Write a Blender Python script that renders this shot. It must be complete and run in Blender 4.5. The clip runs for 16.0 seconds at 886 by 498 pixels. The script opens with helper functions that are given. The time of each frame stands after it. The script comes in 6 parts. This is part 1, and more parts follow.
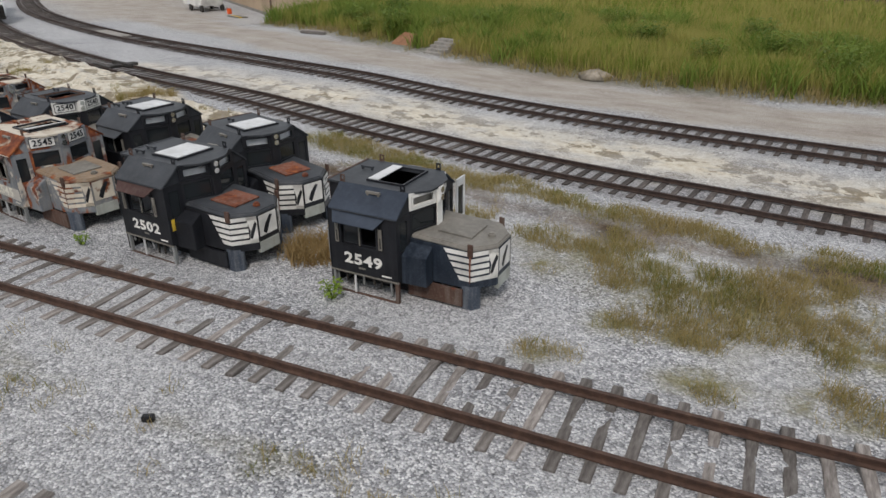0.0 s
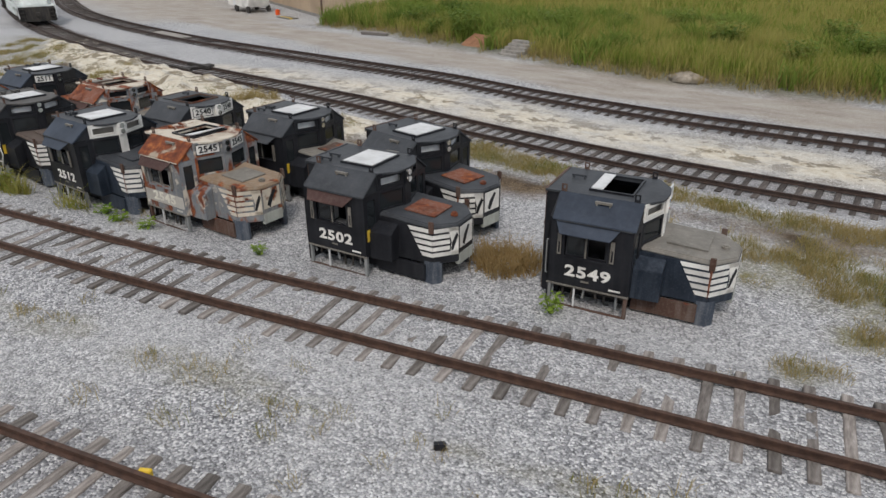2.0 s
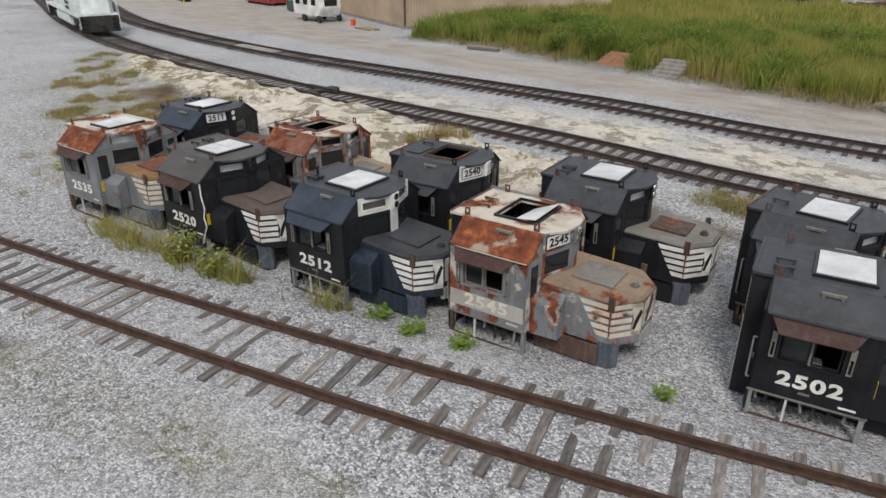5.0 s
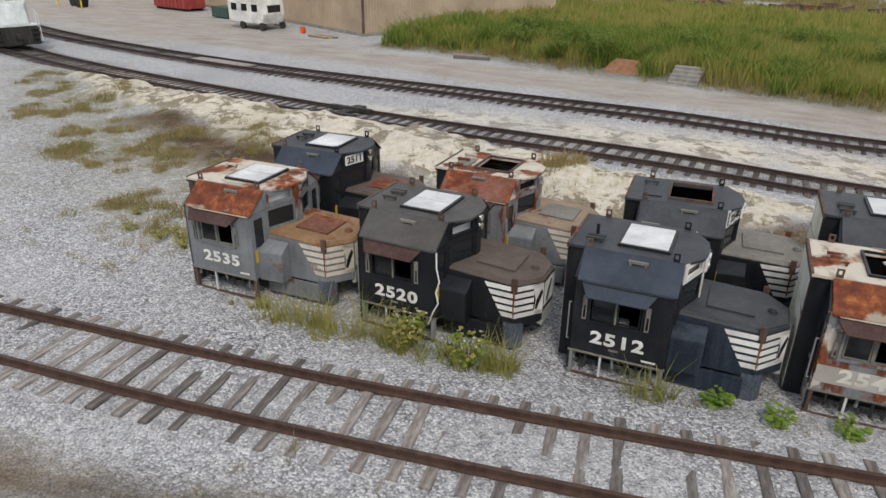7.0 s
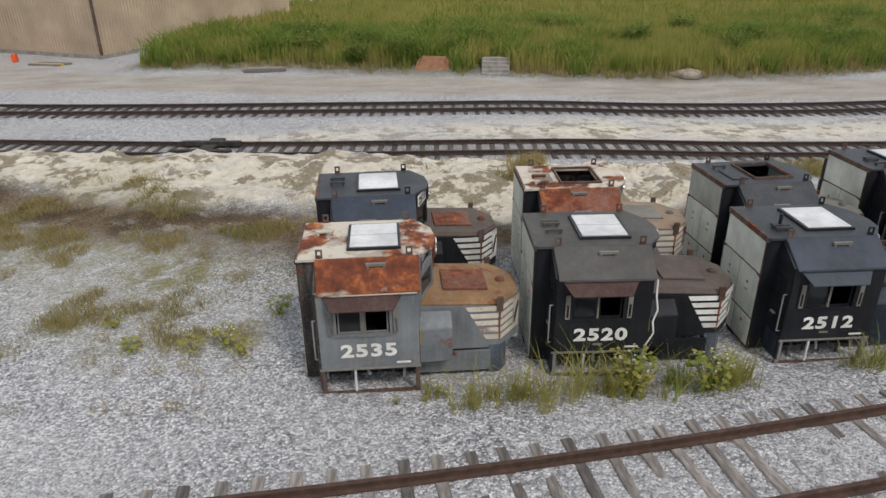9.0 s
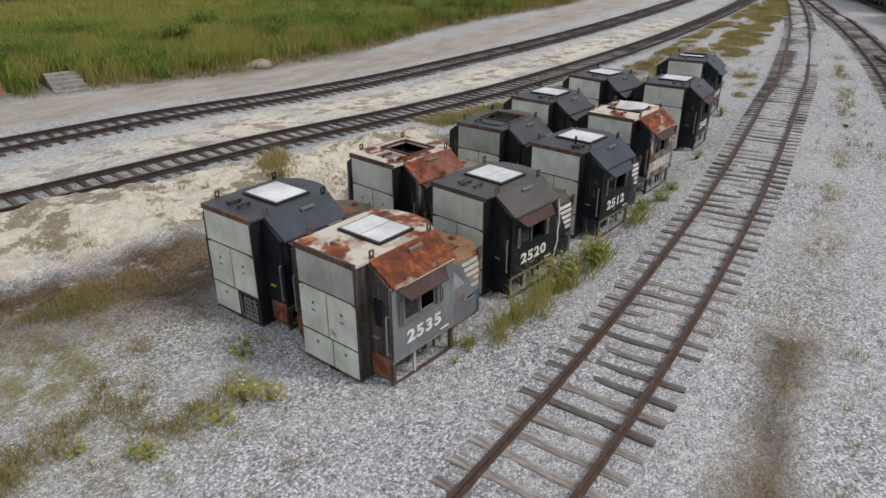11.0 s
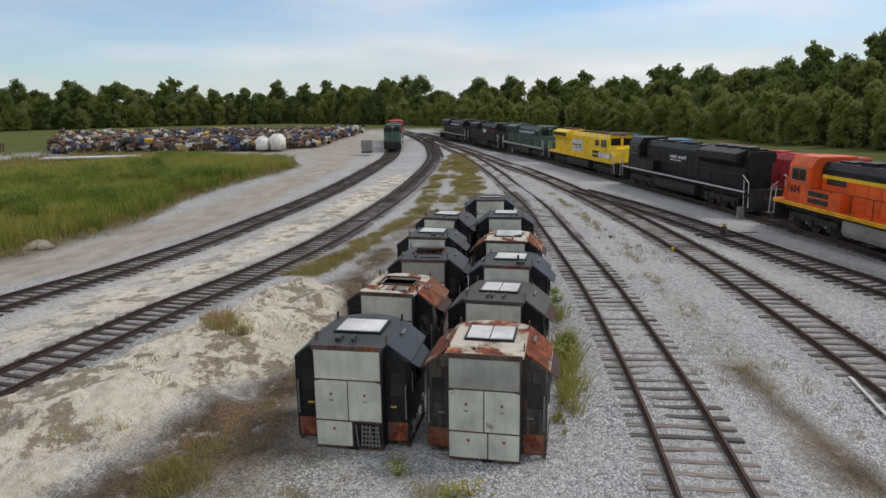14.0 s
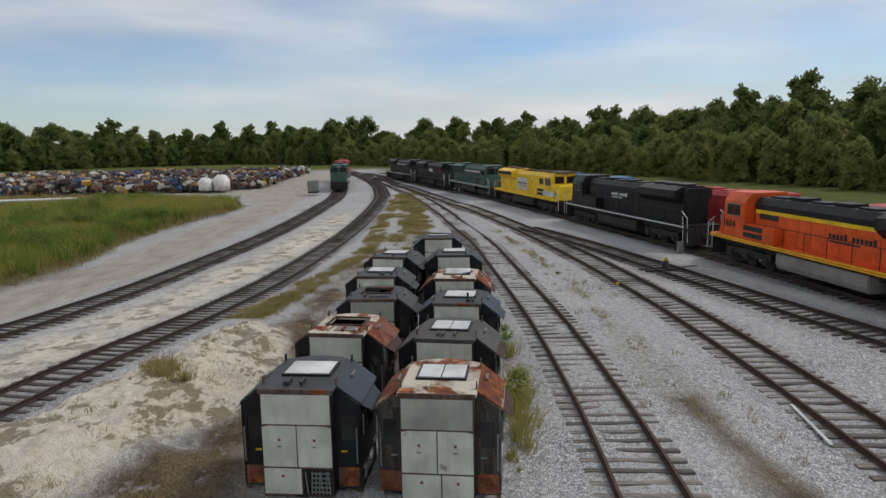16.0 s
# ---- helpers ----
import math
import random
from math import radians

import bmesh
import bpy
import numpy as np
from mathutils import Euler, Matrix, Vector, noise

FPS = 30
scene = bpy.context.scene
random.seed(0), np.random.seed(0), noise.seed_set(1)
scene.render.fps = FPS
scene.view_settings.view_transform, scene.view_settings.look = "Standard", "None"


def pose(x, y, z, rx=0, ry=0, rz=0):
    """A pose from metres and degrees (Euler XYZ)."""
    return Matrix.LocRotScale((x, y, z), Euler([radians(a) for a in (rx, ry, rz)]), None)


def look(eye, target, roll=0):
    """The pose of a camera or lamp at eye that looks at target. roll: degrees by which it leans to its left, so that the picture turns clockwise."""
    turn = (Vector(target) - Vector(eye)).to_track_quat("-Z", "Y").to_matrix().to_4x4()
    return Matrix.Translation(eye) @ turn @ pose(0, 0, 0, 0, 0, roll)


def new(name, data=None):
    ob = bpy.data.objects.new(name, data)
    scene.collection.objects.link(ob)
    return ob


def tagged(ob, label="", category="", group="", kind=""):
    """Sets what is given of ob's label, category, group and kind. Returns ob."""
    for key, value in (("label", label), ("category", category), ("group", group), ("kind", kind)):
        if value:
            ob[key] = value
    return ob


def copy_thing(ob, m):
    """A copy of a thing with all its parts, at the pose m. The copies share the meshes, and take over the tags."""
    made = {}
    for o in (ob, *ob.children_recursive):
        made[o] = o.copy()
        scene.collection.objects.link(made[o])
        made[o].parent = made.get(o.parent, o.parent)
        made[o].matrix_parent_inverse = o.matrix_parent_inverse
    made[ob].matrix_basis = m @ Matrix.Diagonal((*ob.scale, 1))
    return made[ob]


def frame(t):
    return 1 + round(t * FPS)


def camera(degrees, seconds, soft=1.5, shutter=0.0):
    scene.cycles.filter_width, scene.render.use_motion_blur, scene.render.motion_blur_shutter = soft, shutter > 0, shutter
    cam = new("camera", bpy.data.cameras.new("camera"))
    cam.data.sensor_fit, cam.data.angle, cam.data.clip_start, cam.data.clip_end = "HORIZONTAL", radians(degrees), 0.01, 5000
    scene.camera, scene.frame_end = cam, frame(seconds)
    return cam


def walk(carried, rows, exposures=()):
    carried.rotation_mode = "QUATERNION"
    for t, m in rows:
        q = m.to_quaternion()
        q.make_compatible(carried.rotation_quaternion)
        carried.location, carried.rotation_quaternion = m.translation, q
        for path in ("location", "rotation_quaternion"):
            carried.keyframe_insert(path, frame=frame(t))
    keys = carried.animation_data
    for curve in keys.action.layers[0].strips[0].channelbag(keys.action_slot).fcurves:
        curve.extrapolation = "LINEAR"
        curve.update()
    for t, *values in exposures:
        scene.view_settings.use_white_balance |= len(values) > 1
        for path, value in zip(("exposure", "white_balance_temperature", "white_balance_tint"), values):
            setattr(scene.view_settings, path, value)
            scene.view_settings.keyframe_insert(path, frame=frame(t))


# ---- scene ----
cam = camera(66.0, 16.0)
PATH = [
    (0, (1.294, 0.284, 7.483), (0.438, 1.883, 6.64), -0.4),
    (0.5, (0.345, -0.232, 7.465), (-0.513, 1.366, 6.622), -0.4),
    (1, (-0.74, -0.793, 7.435), (-1.599, 0.804, 6.594), -0.5),
    (1.5, (-1.986, -1.225, 7.454), (-2.844, 0.372, 6.611), -0.3),
    (2, (-3.395, -1.376, 7.461), (-4.255, 0.222, 6.62), -0.4),
    (2.5, (-4.905, -1.304, 7.511), (-5.762, 0.294, 6.667), -0.4),
    (3, (-6.52, -0.973, 7.494), (-7.374, 0.627, 6.652), -0.3),
    (3.5, (-8.187, -0.504, 7.477), (-9.039, 1.1, 6.64), -0.4),
    (4, (-10.065, -0.195, 7.487), (-10.912, 1.412, 6.649), -0.2),
    (4.5, (-11.966, -0.198, 7.519), (-12.812, 1.411, 6.684), -0.2),
    (5, (-14.044, -0.305, 7.533), (-14.889, 1.305, 6.701), -0.0),
    (5.2, (-14.878, -0.363, 7.508), (-15.73, 1.248, 6.684), -0.6),
    (7.3, (-24.784, -0.619, 7.633), (-25.193, 1.154, 6.803), 0.6),
    (7.5, (-25.775, -0.516, 7.628), (-26.105, 1.273, 6.798), 0.4),
    (8, (-28.243, -0.191, 7.624), (-28.347, 1.625, 6.793), 0.3),
    (8.2, (-29.187, 0.025, 7.625), (-29.221, 1.846, 6.799), -0.0),
    (10.3, (-38.742, 3.23, 7.735), (-37.564, 4.613, 6.898), -0.4),
    (10.5, (-39.608, 3.657, 7.782), (-38.318, 4.936, 6.944), -0.5),
    (11, (-41.505, 5.087, 7.882), (-39.983, 6.067, 7.032), -0.2),
    (11.5, (-43.184, 6.761, 7.719), (-41.479, 7.396, 6.889), 0.1),
    (12, (-44.592, 8.602, 7.433), (-42.788, 8.952, 6.643), 0.1),
    (12.5, (-45.543, 10.39, 7.463), (-43.733, 10.723, 6.678), -0.1),
    (13, (-46.368, 11.784, 7.844), (-44.536, 12.153, 7.13), -0.5),
    (13.5, (-47.01, 12.584, 7.906), (-45.13, 12.966, 7.341), -0.7),
    (14, (-47.182, 12.792, 7.878), (-45.233, 12.946, 7.456), -0.8),
    (14.5, (-47.217, 12.883, 7.872), (-45.241, 12.885, 7.562), -0.8),
    (15, (-47.202, 12.907, 7.86), (-45.222, 12.908, 7.582), -0.9),
    (15.5, (-47.155, 12.881, 7.839), (-45.175, 12.883, 7.559), -0.9),
    (16, (-47.136, 12.832, 7.852), (-45.161, 12.833, 7.54), -1.0),
]
walk(cam, [(t, look(eye, target, roll)) for t, eye, target, roll in PATH],
     [(0, -0.04), (3, 0.02), (5, 0.07), (8, 0.08), (11, -0.02), (13.4, 0.02), (14.2, -0.26), (16, -0.40)])


# ---- sky and sun: overcast, broken cloud ----
world = bpy.data.worlds.new("sky")
scene.world = world
world.use_nodes = True
wn, wl = world.node_tree.nodes, world.node_tree.links
wn.clear()
w_out = wn.new("ShaderNodeOutputWorld")
w_bg = wn.new("ShaderNodeBackground")
w_bg.inputs["Strength"].default_value = 1.0
w_sky = wn.new("ShaderNodeTexSky")
w_sky.sky_type, w_sky.sun_disc = "NISHITA", False
w_sky.dust_density, w_sky.ozone_density = 0.25, 2.0
w_sky.sun_elevation, w_sky.sun_rotation = radians(48), radians(150)
w_scale = wn.new("ShaderNodeMix")
w_scale.data_type, w_scale.blend_type = "RGBA", "MULTIPLY"
w_scale.inputs[0].default_value = 1.0
w_scale.inputs[7].default_value = (0.102, 0.119, 0.141, 1)
wl.new(w_sky.outputs[0], w_scale.inputs[6])
w_tc = wn.new("ShaderNodeTexCoord")
w_map = wn.new("ShaderNodeMapping")
w_map.inputs["Scale"].default_value = (1.0, 1.0, 6.0)
w_map.inputs["Location"].default_value = (0.35, 0.2, 0.55)
wl.new(w_tc.outputs["Generated"], w_map.inputs[0])
w_noise = wn.new("ShaderNodeTexNoise")
w_noise.inputs["Scale"].default_value = 1.15
w_noise.inputs["Detail"].default_value = 6
w_noise.inputs["Roughness"].default_value = 0.5
wl.new(w_map.outputs[0], w_noise.inputs["Vector"])
w_ramp = wn.new("ShaderNodeValToRGB")
w_ramp.color_ramp.elements[0].position = 0.27
w_ramp.color_ramp.elements[1].position = 0.52
wl.new(w_noise.outputs[0], w_ramp.inputs[0])
w_shade = wn.new("ShaderNodeTexNoise")
w_shade.inputs["Scale"].default_value = 2.2
w_shade.inputs["Detail"].default_value = 5
wl.new(w_map.outputs[0], w_shade.inputs["Vector"])
w_cloud = wn.new("ShaderNodeValToRGB")
w_cloud.color_ramp.elements[0].position, w_cloud.color_ramp.elements[0].color = 0.3, (0.63, 0.675, 0.73, 1)
w_cloud.color_ramp.elements[1].position, w_cloud.color_ramp.elements[1].color = 0.72, (1.05, 1.04, 1.03, 1)
wl.new(w_shade.outputs[0], w_cloud.inputs[0])
w_mix = wn.new("ShaderNodeMix")
w_mix.data_type = "RGBA"
wl.new(w_ramp.outputs[0], w_mix.inputs[0])
wl.new(w_scale.outputs[2], w_mix.inputs[6])
wl.new(w_cloud.outputs[0], w_mix.inputs[7])
wl.new(w_mix.outputs[2], w_bg.inputs["Color"])
wl.new(w_bg.outputs[0], w_out.inputs[0])

sun_data = bpy.data.lights.new("sun", "SUN")
sun_data.energy, sun_data.angle, sun_data.color = 2.0, radians(14), (1.0, 0.925, 0.865)
sun = new("sun", sun_data)
sun.matrix_world = look((0, 0, 60), (-14, 32, 18))


# ---- materials ----
def node_mat(name, rough=0.8, metal=0.0, spec=0.3):
    m = bpy.data.materials.new(name)
    m.use_nodes = True
    b = m.node_tree.nodes["Principled BSDF"]
    b.inputs["Roughness"].default_value = rough
    b.inputs["Metallic"].default_value = metal
    b.inputs["Specular IOR Level"].default_value = spec
    return m, m.node_tree.nodes, m.node_tree.links, b


def coords(n, l, kind="Object", scale=(1, 1, 1)):
    tc = n.new("ShaderNodeTexCoord")
    mp = n.new("ShaderNodeMapping")
    mp.inputs["Scale"].default_value = scale
    l.new(tc.outputs[kind], mp.inputs[0])
    return mp.outputs[0]


def world_coords(n, l, scale=(1, 1, 1)):
    g = n.new("ShaderNodeNewGeometry")
    mp = n.new("ShaderNodeMapping")
    mp.inputs["Scale"].default_value = scale
    l.new(g.outputs["Position"], mp.inputs[0])
    return mp.outputs[0]


def tex(n, l, vec, scale, detail=4, rough=0.55):
    t = n.new("ShaderNodeTexNoise")
    t.inputs["Scale"].default_value, t.inputs["Detail"].default_value, t.inputs["Roughness"].default_value = scale, detail, rough
    l.new(vec, t.inputs["Vector"])
    return t.outputs[0]


def ramp(n, l, fac, stops):
    r = n.new("ShaderNodeValToRGB")
    e = r.color_ramp.elements
    while len(e) < len(stops):
        e.new(0.5)
    for el, (p, c) in zip(e, stops):
        el.position = p
        el.color = (*c, 1) if len(c) == 3 else c
    l.new(fac, r.inputs[0])
    return r.outputs[0]


def mix(n, l, fac, a, b, blend="MIX"):
    x = n.new("ShaderNodeMix")
    x.data_type, x.blend_type = "RGBA", blend
    if isinstance(fac, float):
        x.inputs[0].default_value = fac
    else:
        l.new(fac, x.inputs[0])
    for i, v in ((6, a), (7, b)):
        if isinstance(v, tuple):
            x.inputs[i].default_value = (*v, 1)
        else:
            l.new(v, x.inputs[i])
    return x.outputs[2]


def math_node(n, l, op, a, b=0.0):
    x = n.new("ShaderNodeMath")
    x.operation = op
    for i, v in ((0, a), (1, b)):
        if isinstance(v, (int, float)):
            x.inputs[i].default_value = v
        else:
            l.new(v, x.inputs[i])
    return x.outputs[0]


def bump(n, l, b, height, strength, dist):
    x = n.new("ShaderNodeBump")
    x.inputs["Strength"].default_value, x.inputs["Distance"].default_value = strength, dist
    l.new(height, x.inputs["Height"])
    l.new(x.outputs[0], b.inputs["Normal"])


def grey(v):
    return (v, v, v)


def paint(name, base, rough=0.45, dust=0.25, rust=0.0, dust_col=(0.30, 0.28, 0.25), white=0.0, scale=1.0, runny=1.0):
    """Weathered painted steel: colour drift, dust, vertical streaks, rust patches and bared primer."""
    m, n, l, b = node_mat(name, rough, 0.0, 0.28)
    v = coords(n, l)
    info = n.new("ShaderNodeObjectInfo")
    add = n.new("ShaderNodeVectorMath")
    l.new(v, add.inputs[0])
    sc = n.new("ShaderNodeMath")
    sc.operation = "MULTIPLY"
    sc.inputs[1].default_value = 17.0
    l.new(info.outputs["Random"], sc.inputs[0])
    l.new(sc.outputs[0], add.inputs[1])
    v = add.outputs[0]
    big = tex(n, l, v, 1.3 * scale, 5)
    fine = tex(n, l, v, 22 * scale, 4)
    dark = tuple(c * 0.72 for c in base)
    lite = tuple(min(1, c * 1.2 + 0.008) for c in base)
    col = mix(n, l, ramp(n, l, big, [(0.3, grey(0)), (0.7, grey(1))]), dark, lite)
    st = n.new("ShaderNodeMapping")
    st.inputs["Scale"].default_value = (5, 5, 0.5)
    l.new(v, st.inputs[0])
    runs = tex(n, l, st.outputs[0], 1.6, 4)
    dust_f = math_node(n, l, "MULTIPLY", ramp(n, l, runs, [(0.45, grey(0)), (0.75, grey(1))]), dust)
    col = mix(n, l, dust_f, col, dust_col)
    speck = math_node(n, l, "MULTIPLY", ramp(n, l, fine, [(0.5, grey(0)), (0.7, grey(1))]), dust * 0.6)
    col = mix(n, l, speck, col, dust_col)
    if white > 0:
        wv = tex(n, l, v, 1.5 * scale, 6, 0.6)
        lo = 0.70 - 0.35 * white
        col = mix(n, l, ramp(n, l, wv, [(lo, grey(0)), (lo + 0.05, grey(1))]), col, (0.50, 0.455, 0.38))
    if rust > 0:
        rm = n.new("ShaderNodeMapping")
        rm.inputs["Scale"].default_value = (runny, runny, 1 / runny)
        l.new(v, rm.inputs[0])
        rv = tex(n, l, rm.outputs[0], 1.7 * scale, 6, 0.55)
        patch = tex(n, l, rm.outputs[0], 4.5 * scale, 5, 0.6)
        lo = 0.78 - 0.48 * rust
        rmask = ramp(n, l, rv, [(lo, grey(0)), (lo + 0.07, grey(1))])
        rcol = ramp(n, l, patch, [(0.30, (0.075, 0.024, 0.014)), (0.5, (0.16, 0.047, 0.022)), (0.62, (0.29, 0.092, 0.03)), (0.76, (0.50, 0.22, 0.08))])
        rcol = mix(n, l, ramp(n, l, fine, [(0.35, grey(0.35)), (0.6, grey(0))]), rcol, (0.06, 0.025, 0.018))
        col = mix(n, l, rmask, col, rcol)
        rr = mix(n, l, rmask, grey(rough), grey(0.9))
        l.new(rr, b.inputs["Roughness"])
    l.new(col, b.inputs["Base Color"])
    bump(n, l, b, fine, 0.05, 0.01)
    return m


def mottled(name, stops, scale=3.0, rough=0.85, bump_s=0.3, bump_scale=30.0, island=False, metal=0.0, kind="Object", stretch=(1, 1, 1), rnd=0.0):
    m, n, l, b = node_mat(name, rough, metal)
    v = coords(n, l, kind, stretch)
    col = ramp(n, l, tex(n, l, v, scale, 6, 0.6), stops)
    if island:
        g = n.new("ShaderNodeNewGeometry")
        hsv = n.new("ShaderNodeHueSaturation")
        k = math_node(n, l, "MULTIPLY_ADD", g.outputs["Random Per Island"], 0.7)
        k.node.inputs[2].default_value = 0.62
        l.new(k, hsv.inputs["Value"])
        l.new(col, hsv.inputs["Color"])
        col = hsv.outputs[0]
    if rnd:
        info = n.new("ShaderNodeObjectInfo")
        hsv = n.new("ShaderNodeHueSaturation")
        k = math_node(n, l, "MULTIPLY_ADD", info.outputs["Random"], rnd)
        k.node.inputs[2].default_value = 1.0 - rnd / 2
        l.new(k, hsv.inputs["Value"])
        l.new(col, hsv.inputs["Color"])
        col = hsv.outputs[0]
    l.new(col, b.inputs["Base Color"])
    bump(n, l, b, tex(n, l, v, bump_scale, 3), bump_s, 0.02)
    return m


def leaf_mat(name, stops, island=True):
    m, n, l, b = node_mat(name, 0.7, 0.0, 0.2)
    g = n.new("ShaderNodeNewGeometry")
    big = tex(n, l, world_coords(n, l), 0.35, 3)
    f = math_node(n, l, "MULTIPLY_ADD", g.outputs["Random Per Island"], 0.55)
    l.new(math_node(n, l, "MULTIPLY_ADD", big, 1.5), f.node.inputs[2])
    f2 = math_node(n, l, "SUBTRACT", f, 0.55)
    col = ramp(n, l, f2, stops)
    l.new(col, b.inputs["Base Color"])
    b.inputs["Transmission Weight"].default_value = 0.0
    tr = n.new("ShaderNodeBsdfTranslucent")
    l.new(col, tr.inputs[0])
    ms = n.new("ShaderNodeMixShader")
    ms.inputs[0].default_value = 0.42
    out = n["Material Output"]
    l.new(b.outputs[0], ms.inputs[1])
    l.new(tr.outputs[0], ms.inputs[2])
    l.new(ms.outputs[0], out.inputs[0])
    return m


BLACK = paint("black_paint", (0.007, 0.008, 0.011), 0.42, 0.06, dust_col=(0.14, 0.14, 0.15))
BLACK_ROOF = paint("grey_black_roof_paint", (0.034, 0.038, 0.044), 0.55, 0.18, dust_col=(0.12, 0.12, 0.12))
NAVY = paint("faded_blue_black_paint", (0.012, 0.019, 0.031), 0.42, 0.16, dust_col=(0.16, 0.19, 0.23))
GREY_PAINT = paint("faded_grey_paint", (0.15, 0.165, 0.175), 0.6, 0.3, rust=0.28)
RUSTY = paint("rust_and_grey_paint", (0.15, 0.165, 0.18), 0.65, 0.4, rust=0.58, white=0.38, dust_col=(0.36, 0.32, 0.27), runny=1.5)
RUST_ROOF = paint("rusted_roof", (0.40, 0.35, 0.28), 0.8, 0.3, rust=0.585, white=0.75, scale=0.8)
RUST_SLOPE = paint("rust_red_slope_plate", (0.30, 0.25, 0.19), 0.85, 0.2, rust=0.90, white=0.35, scale=0.9)
GREY_ROOF = paint("dusty_grey_roof_paint", (0.062, 0.06, 0.057), 0.6, 0.25, dust_col=(0.13, 0.11, 0.09))
BLUE_SLOPE = paint("blue_grey_slope_paint", (0.026, 0.036, 0.054), 0.5, 0.12, dust_col=(0.10, 0.11, 0.13))
POST = paint("scraped_blue_grey_steel", (0.055, 0.07, 0.095), 0.65, 0.4, rust=0.33, dust_col=(0.25, 0.26, 0.27))
MAROON = paint("dull_maroon_plate", (0.05, 0.022, 0.018), 0.7, 0.08)
BROWN_DUST = paint("brown_dusty_nose_paint", (0.085, 0.066, 0.056), 0.7, 0.3, dust_col=(0.17, 0.13, 0.10))
RUST = paint("red_rust", (0.16, 0.055, 0.03), 0.85, 0.25, rust=0.6)
RUST_BROWN = paint("brown_rust", (0.075, 0.04, 0.028), 0.85, 0.25, rust=0.35)
MINT = paint("pale_grey_green_enamel", (0.54, 0.56, 0.50), 0.55, 0.25, rust=0.15, dust_col=(0.24, 0.22, 0.18))
MINT_DARK = paint("stained_grey_green_enamel", (0.33, 0.345, 0.315), 0.6, 0.3, rust=0.17, dust_col=(0.2, 0.18, 0.14))
WHITE = paint("worn_white_paint", (0.70, 0.69, 0.65), 0.55, 0.2, rust=0.06)
WHITE_RUST = paint("rust_bled_white_paint", (0.60, 0.54, 0.44), 0.65, 0.3, rust=0.38)
LID = paint("white_skylight_lid", (0.56, 0.57, 0.57), 0.5, 0.25)
LID_GREY = paint("grey_hatch_plate", (0.16, 0.15, 0.13), 0.6, 0.35)
# Near-black with the shade inside cabs, recesses and openings put into the colour.
DARK = mottled("interior_shade_black", [(0.3, (0.006, 0.006, 0.007)), (0.7, (0.02, 0.02, 0.022))], 4, 0.7)
STEEL = paint("bare_grey_steel", (0.20, 0.21, 0.21), 0.55, 0.3, rust=0.2)
YELLOW_TAG = paint("yellow_tag", (0.62, 0.42, 0.03), 0.5, 0.15)
CHROME = node_mat("lamp_reflector", 0.15, 1.0)[0]
CHROME.node_tree.nodes["Principled BSDF"].inputs["Base Color"].default_value = (0.8, 0.8, 0.8, 1)
GLASS, gn, gl, gb = node_mat("dark_window_glass", 0.08, 0.0, 0.5)
gb.inputs["Base Color"].default_value = (0.015, 0.018, 0.02, 1)
RAIL = mottled("rusted_rail_steel", [(0.3, (0.04, 0.024, 0.018)), (0.6, (0.078, 0.045, 0.033)), (0.8, (0.12, 0.075, 0.052))], 6, 0.7, 0.3)
RAIL_DARK = mottled("dark_rail_steel", [(0.3, (0.03, 0.022, 0.02)), (0.7, (0.075, 0.05, 0.04))], 6, 0.55, 0.3)
SLEEPER = mottled("weathered_sleeper_timber", [(0.25, (0.065, 0.057, 0.052)), (0.5, (0.19, 0.17, 0.155)), (0.75, (0.33, 0.31, 0.29))], 2.5, 0.9, 0.6, 25, stretch=(6, 1, 6), rnd=0.95)
SLEEPER_DARK = mottled("oily_sleeper_timber", [(0.25, (0.03, 0.026, 0.025)), (0.5, (0.075, 0.064, 0.058)), (0.8, (0.16, 0.14, 0.125))], 2.5, 0.9, 0.6, 25, stretch=(6, 1, 6), rnd=0.8)
GRASS = leaf_mat("tall_grass_blades", [(0.12, (0.04, 0.08, 0.012)), (0.45, (0.12, 0.19, 0.024)), (0.72, (0.20, 0.25, 0.04)), (0.97, (0.34, 0.31, 0.09))])
GRASS_DRY = leaf_mat("dry_weed_blades", [(0.15, (0.065, 0.10, 0.016)), (0.45, (0.125, 0.165, 0.03)), (0.75, (0.22, 0.20, 0.06)), (1.0, (0.34, 0.27, 0.12))])
LEAF_BRIGHT = leaf_mat("bright_green_leaves", [(0.1, (0.06, 0.12, 0.012)), (0.6, (0.13, 0.23, 0.025)), (1.0, (0.22, 0.31, 0.05))])
TREE_LEAF = leaf_mat("woodland_leaves", [(0.1, (0.075, 0.115, 0.035)), (0.5, (0.14, 0.19, 0.055)), (0.85, (0.21, 0.25, 0.075)), (1.0, (0.28, 0.29, 0.10))])
TREE_DARK = leaf_mat("dark_woodland_leaves", [(0.05, (0.06, 0.095, 0.034)), (0.5, (0.11, 0.155, 0.05)), (1.0, (0.17, 0.21, 0.07))])
BARK = mottled("bark", [(0.3, (0.03, 0.022, 0.016)), (0.7, (0.09, 0.07, 0.05))], 8, 0.95, 0.6)
CONCRETE = mottled("old_concrete", [(0.3, (0.17, 0.16, 0.145)), (0.7, (0.33, 0.31, 0.28))], 3, 0.9, 0.3)
CLAY = mottled("red_clay", [(0.3, (0.17, 0.08, 0.045)), (0.7, (0.30, 0.16, 0.09))], 3, 0.95, 0.5)
TAN = paint("tan_metal_siding", (0.43, 0.335, 0.235), 0.6, 0.04, scale=0.3)
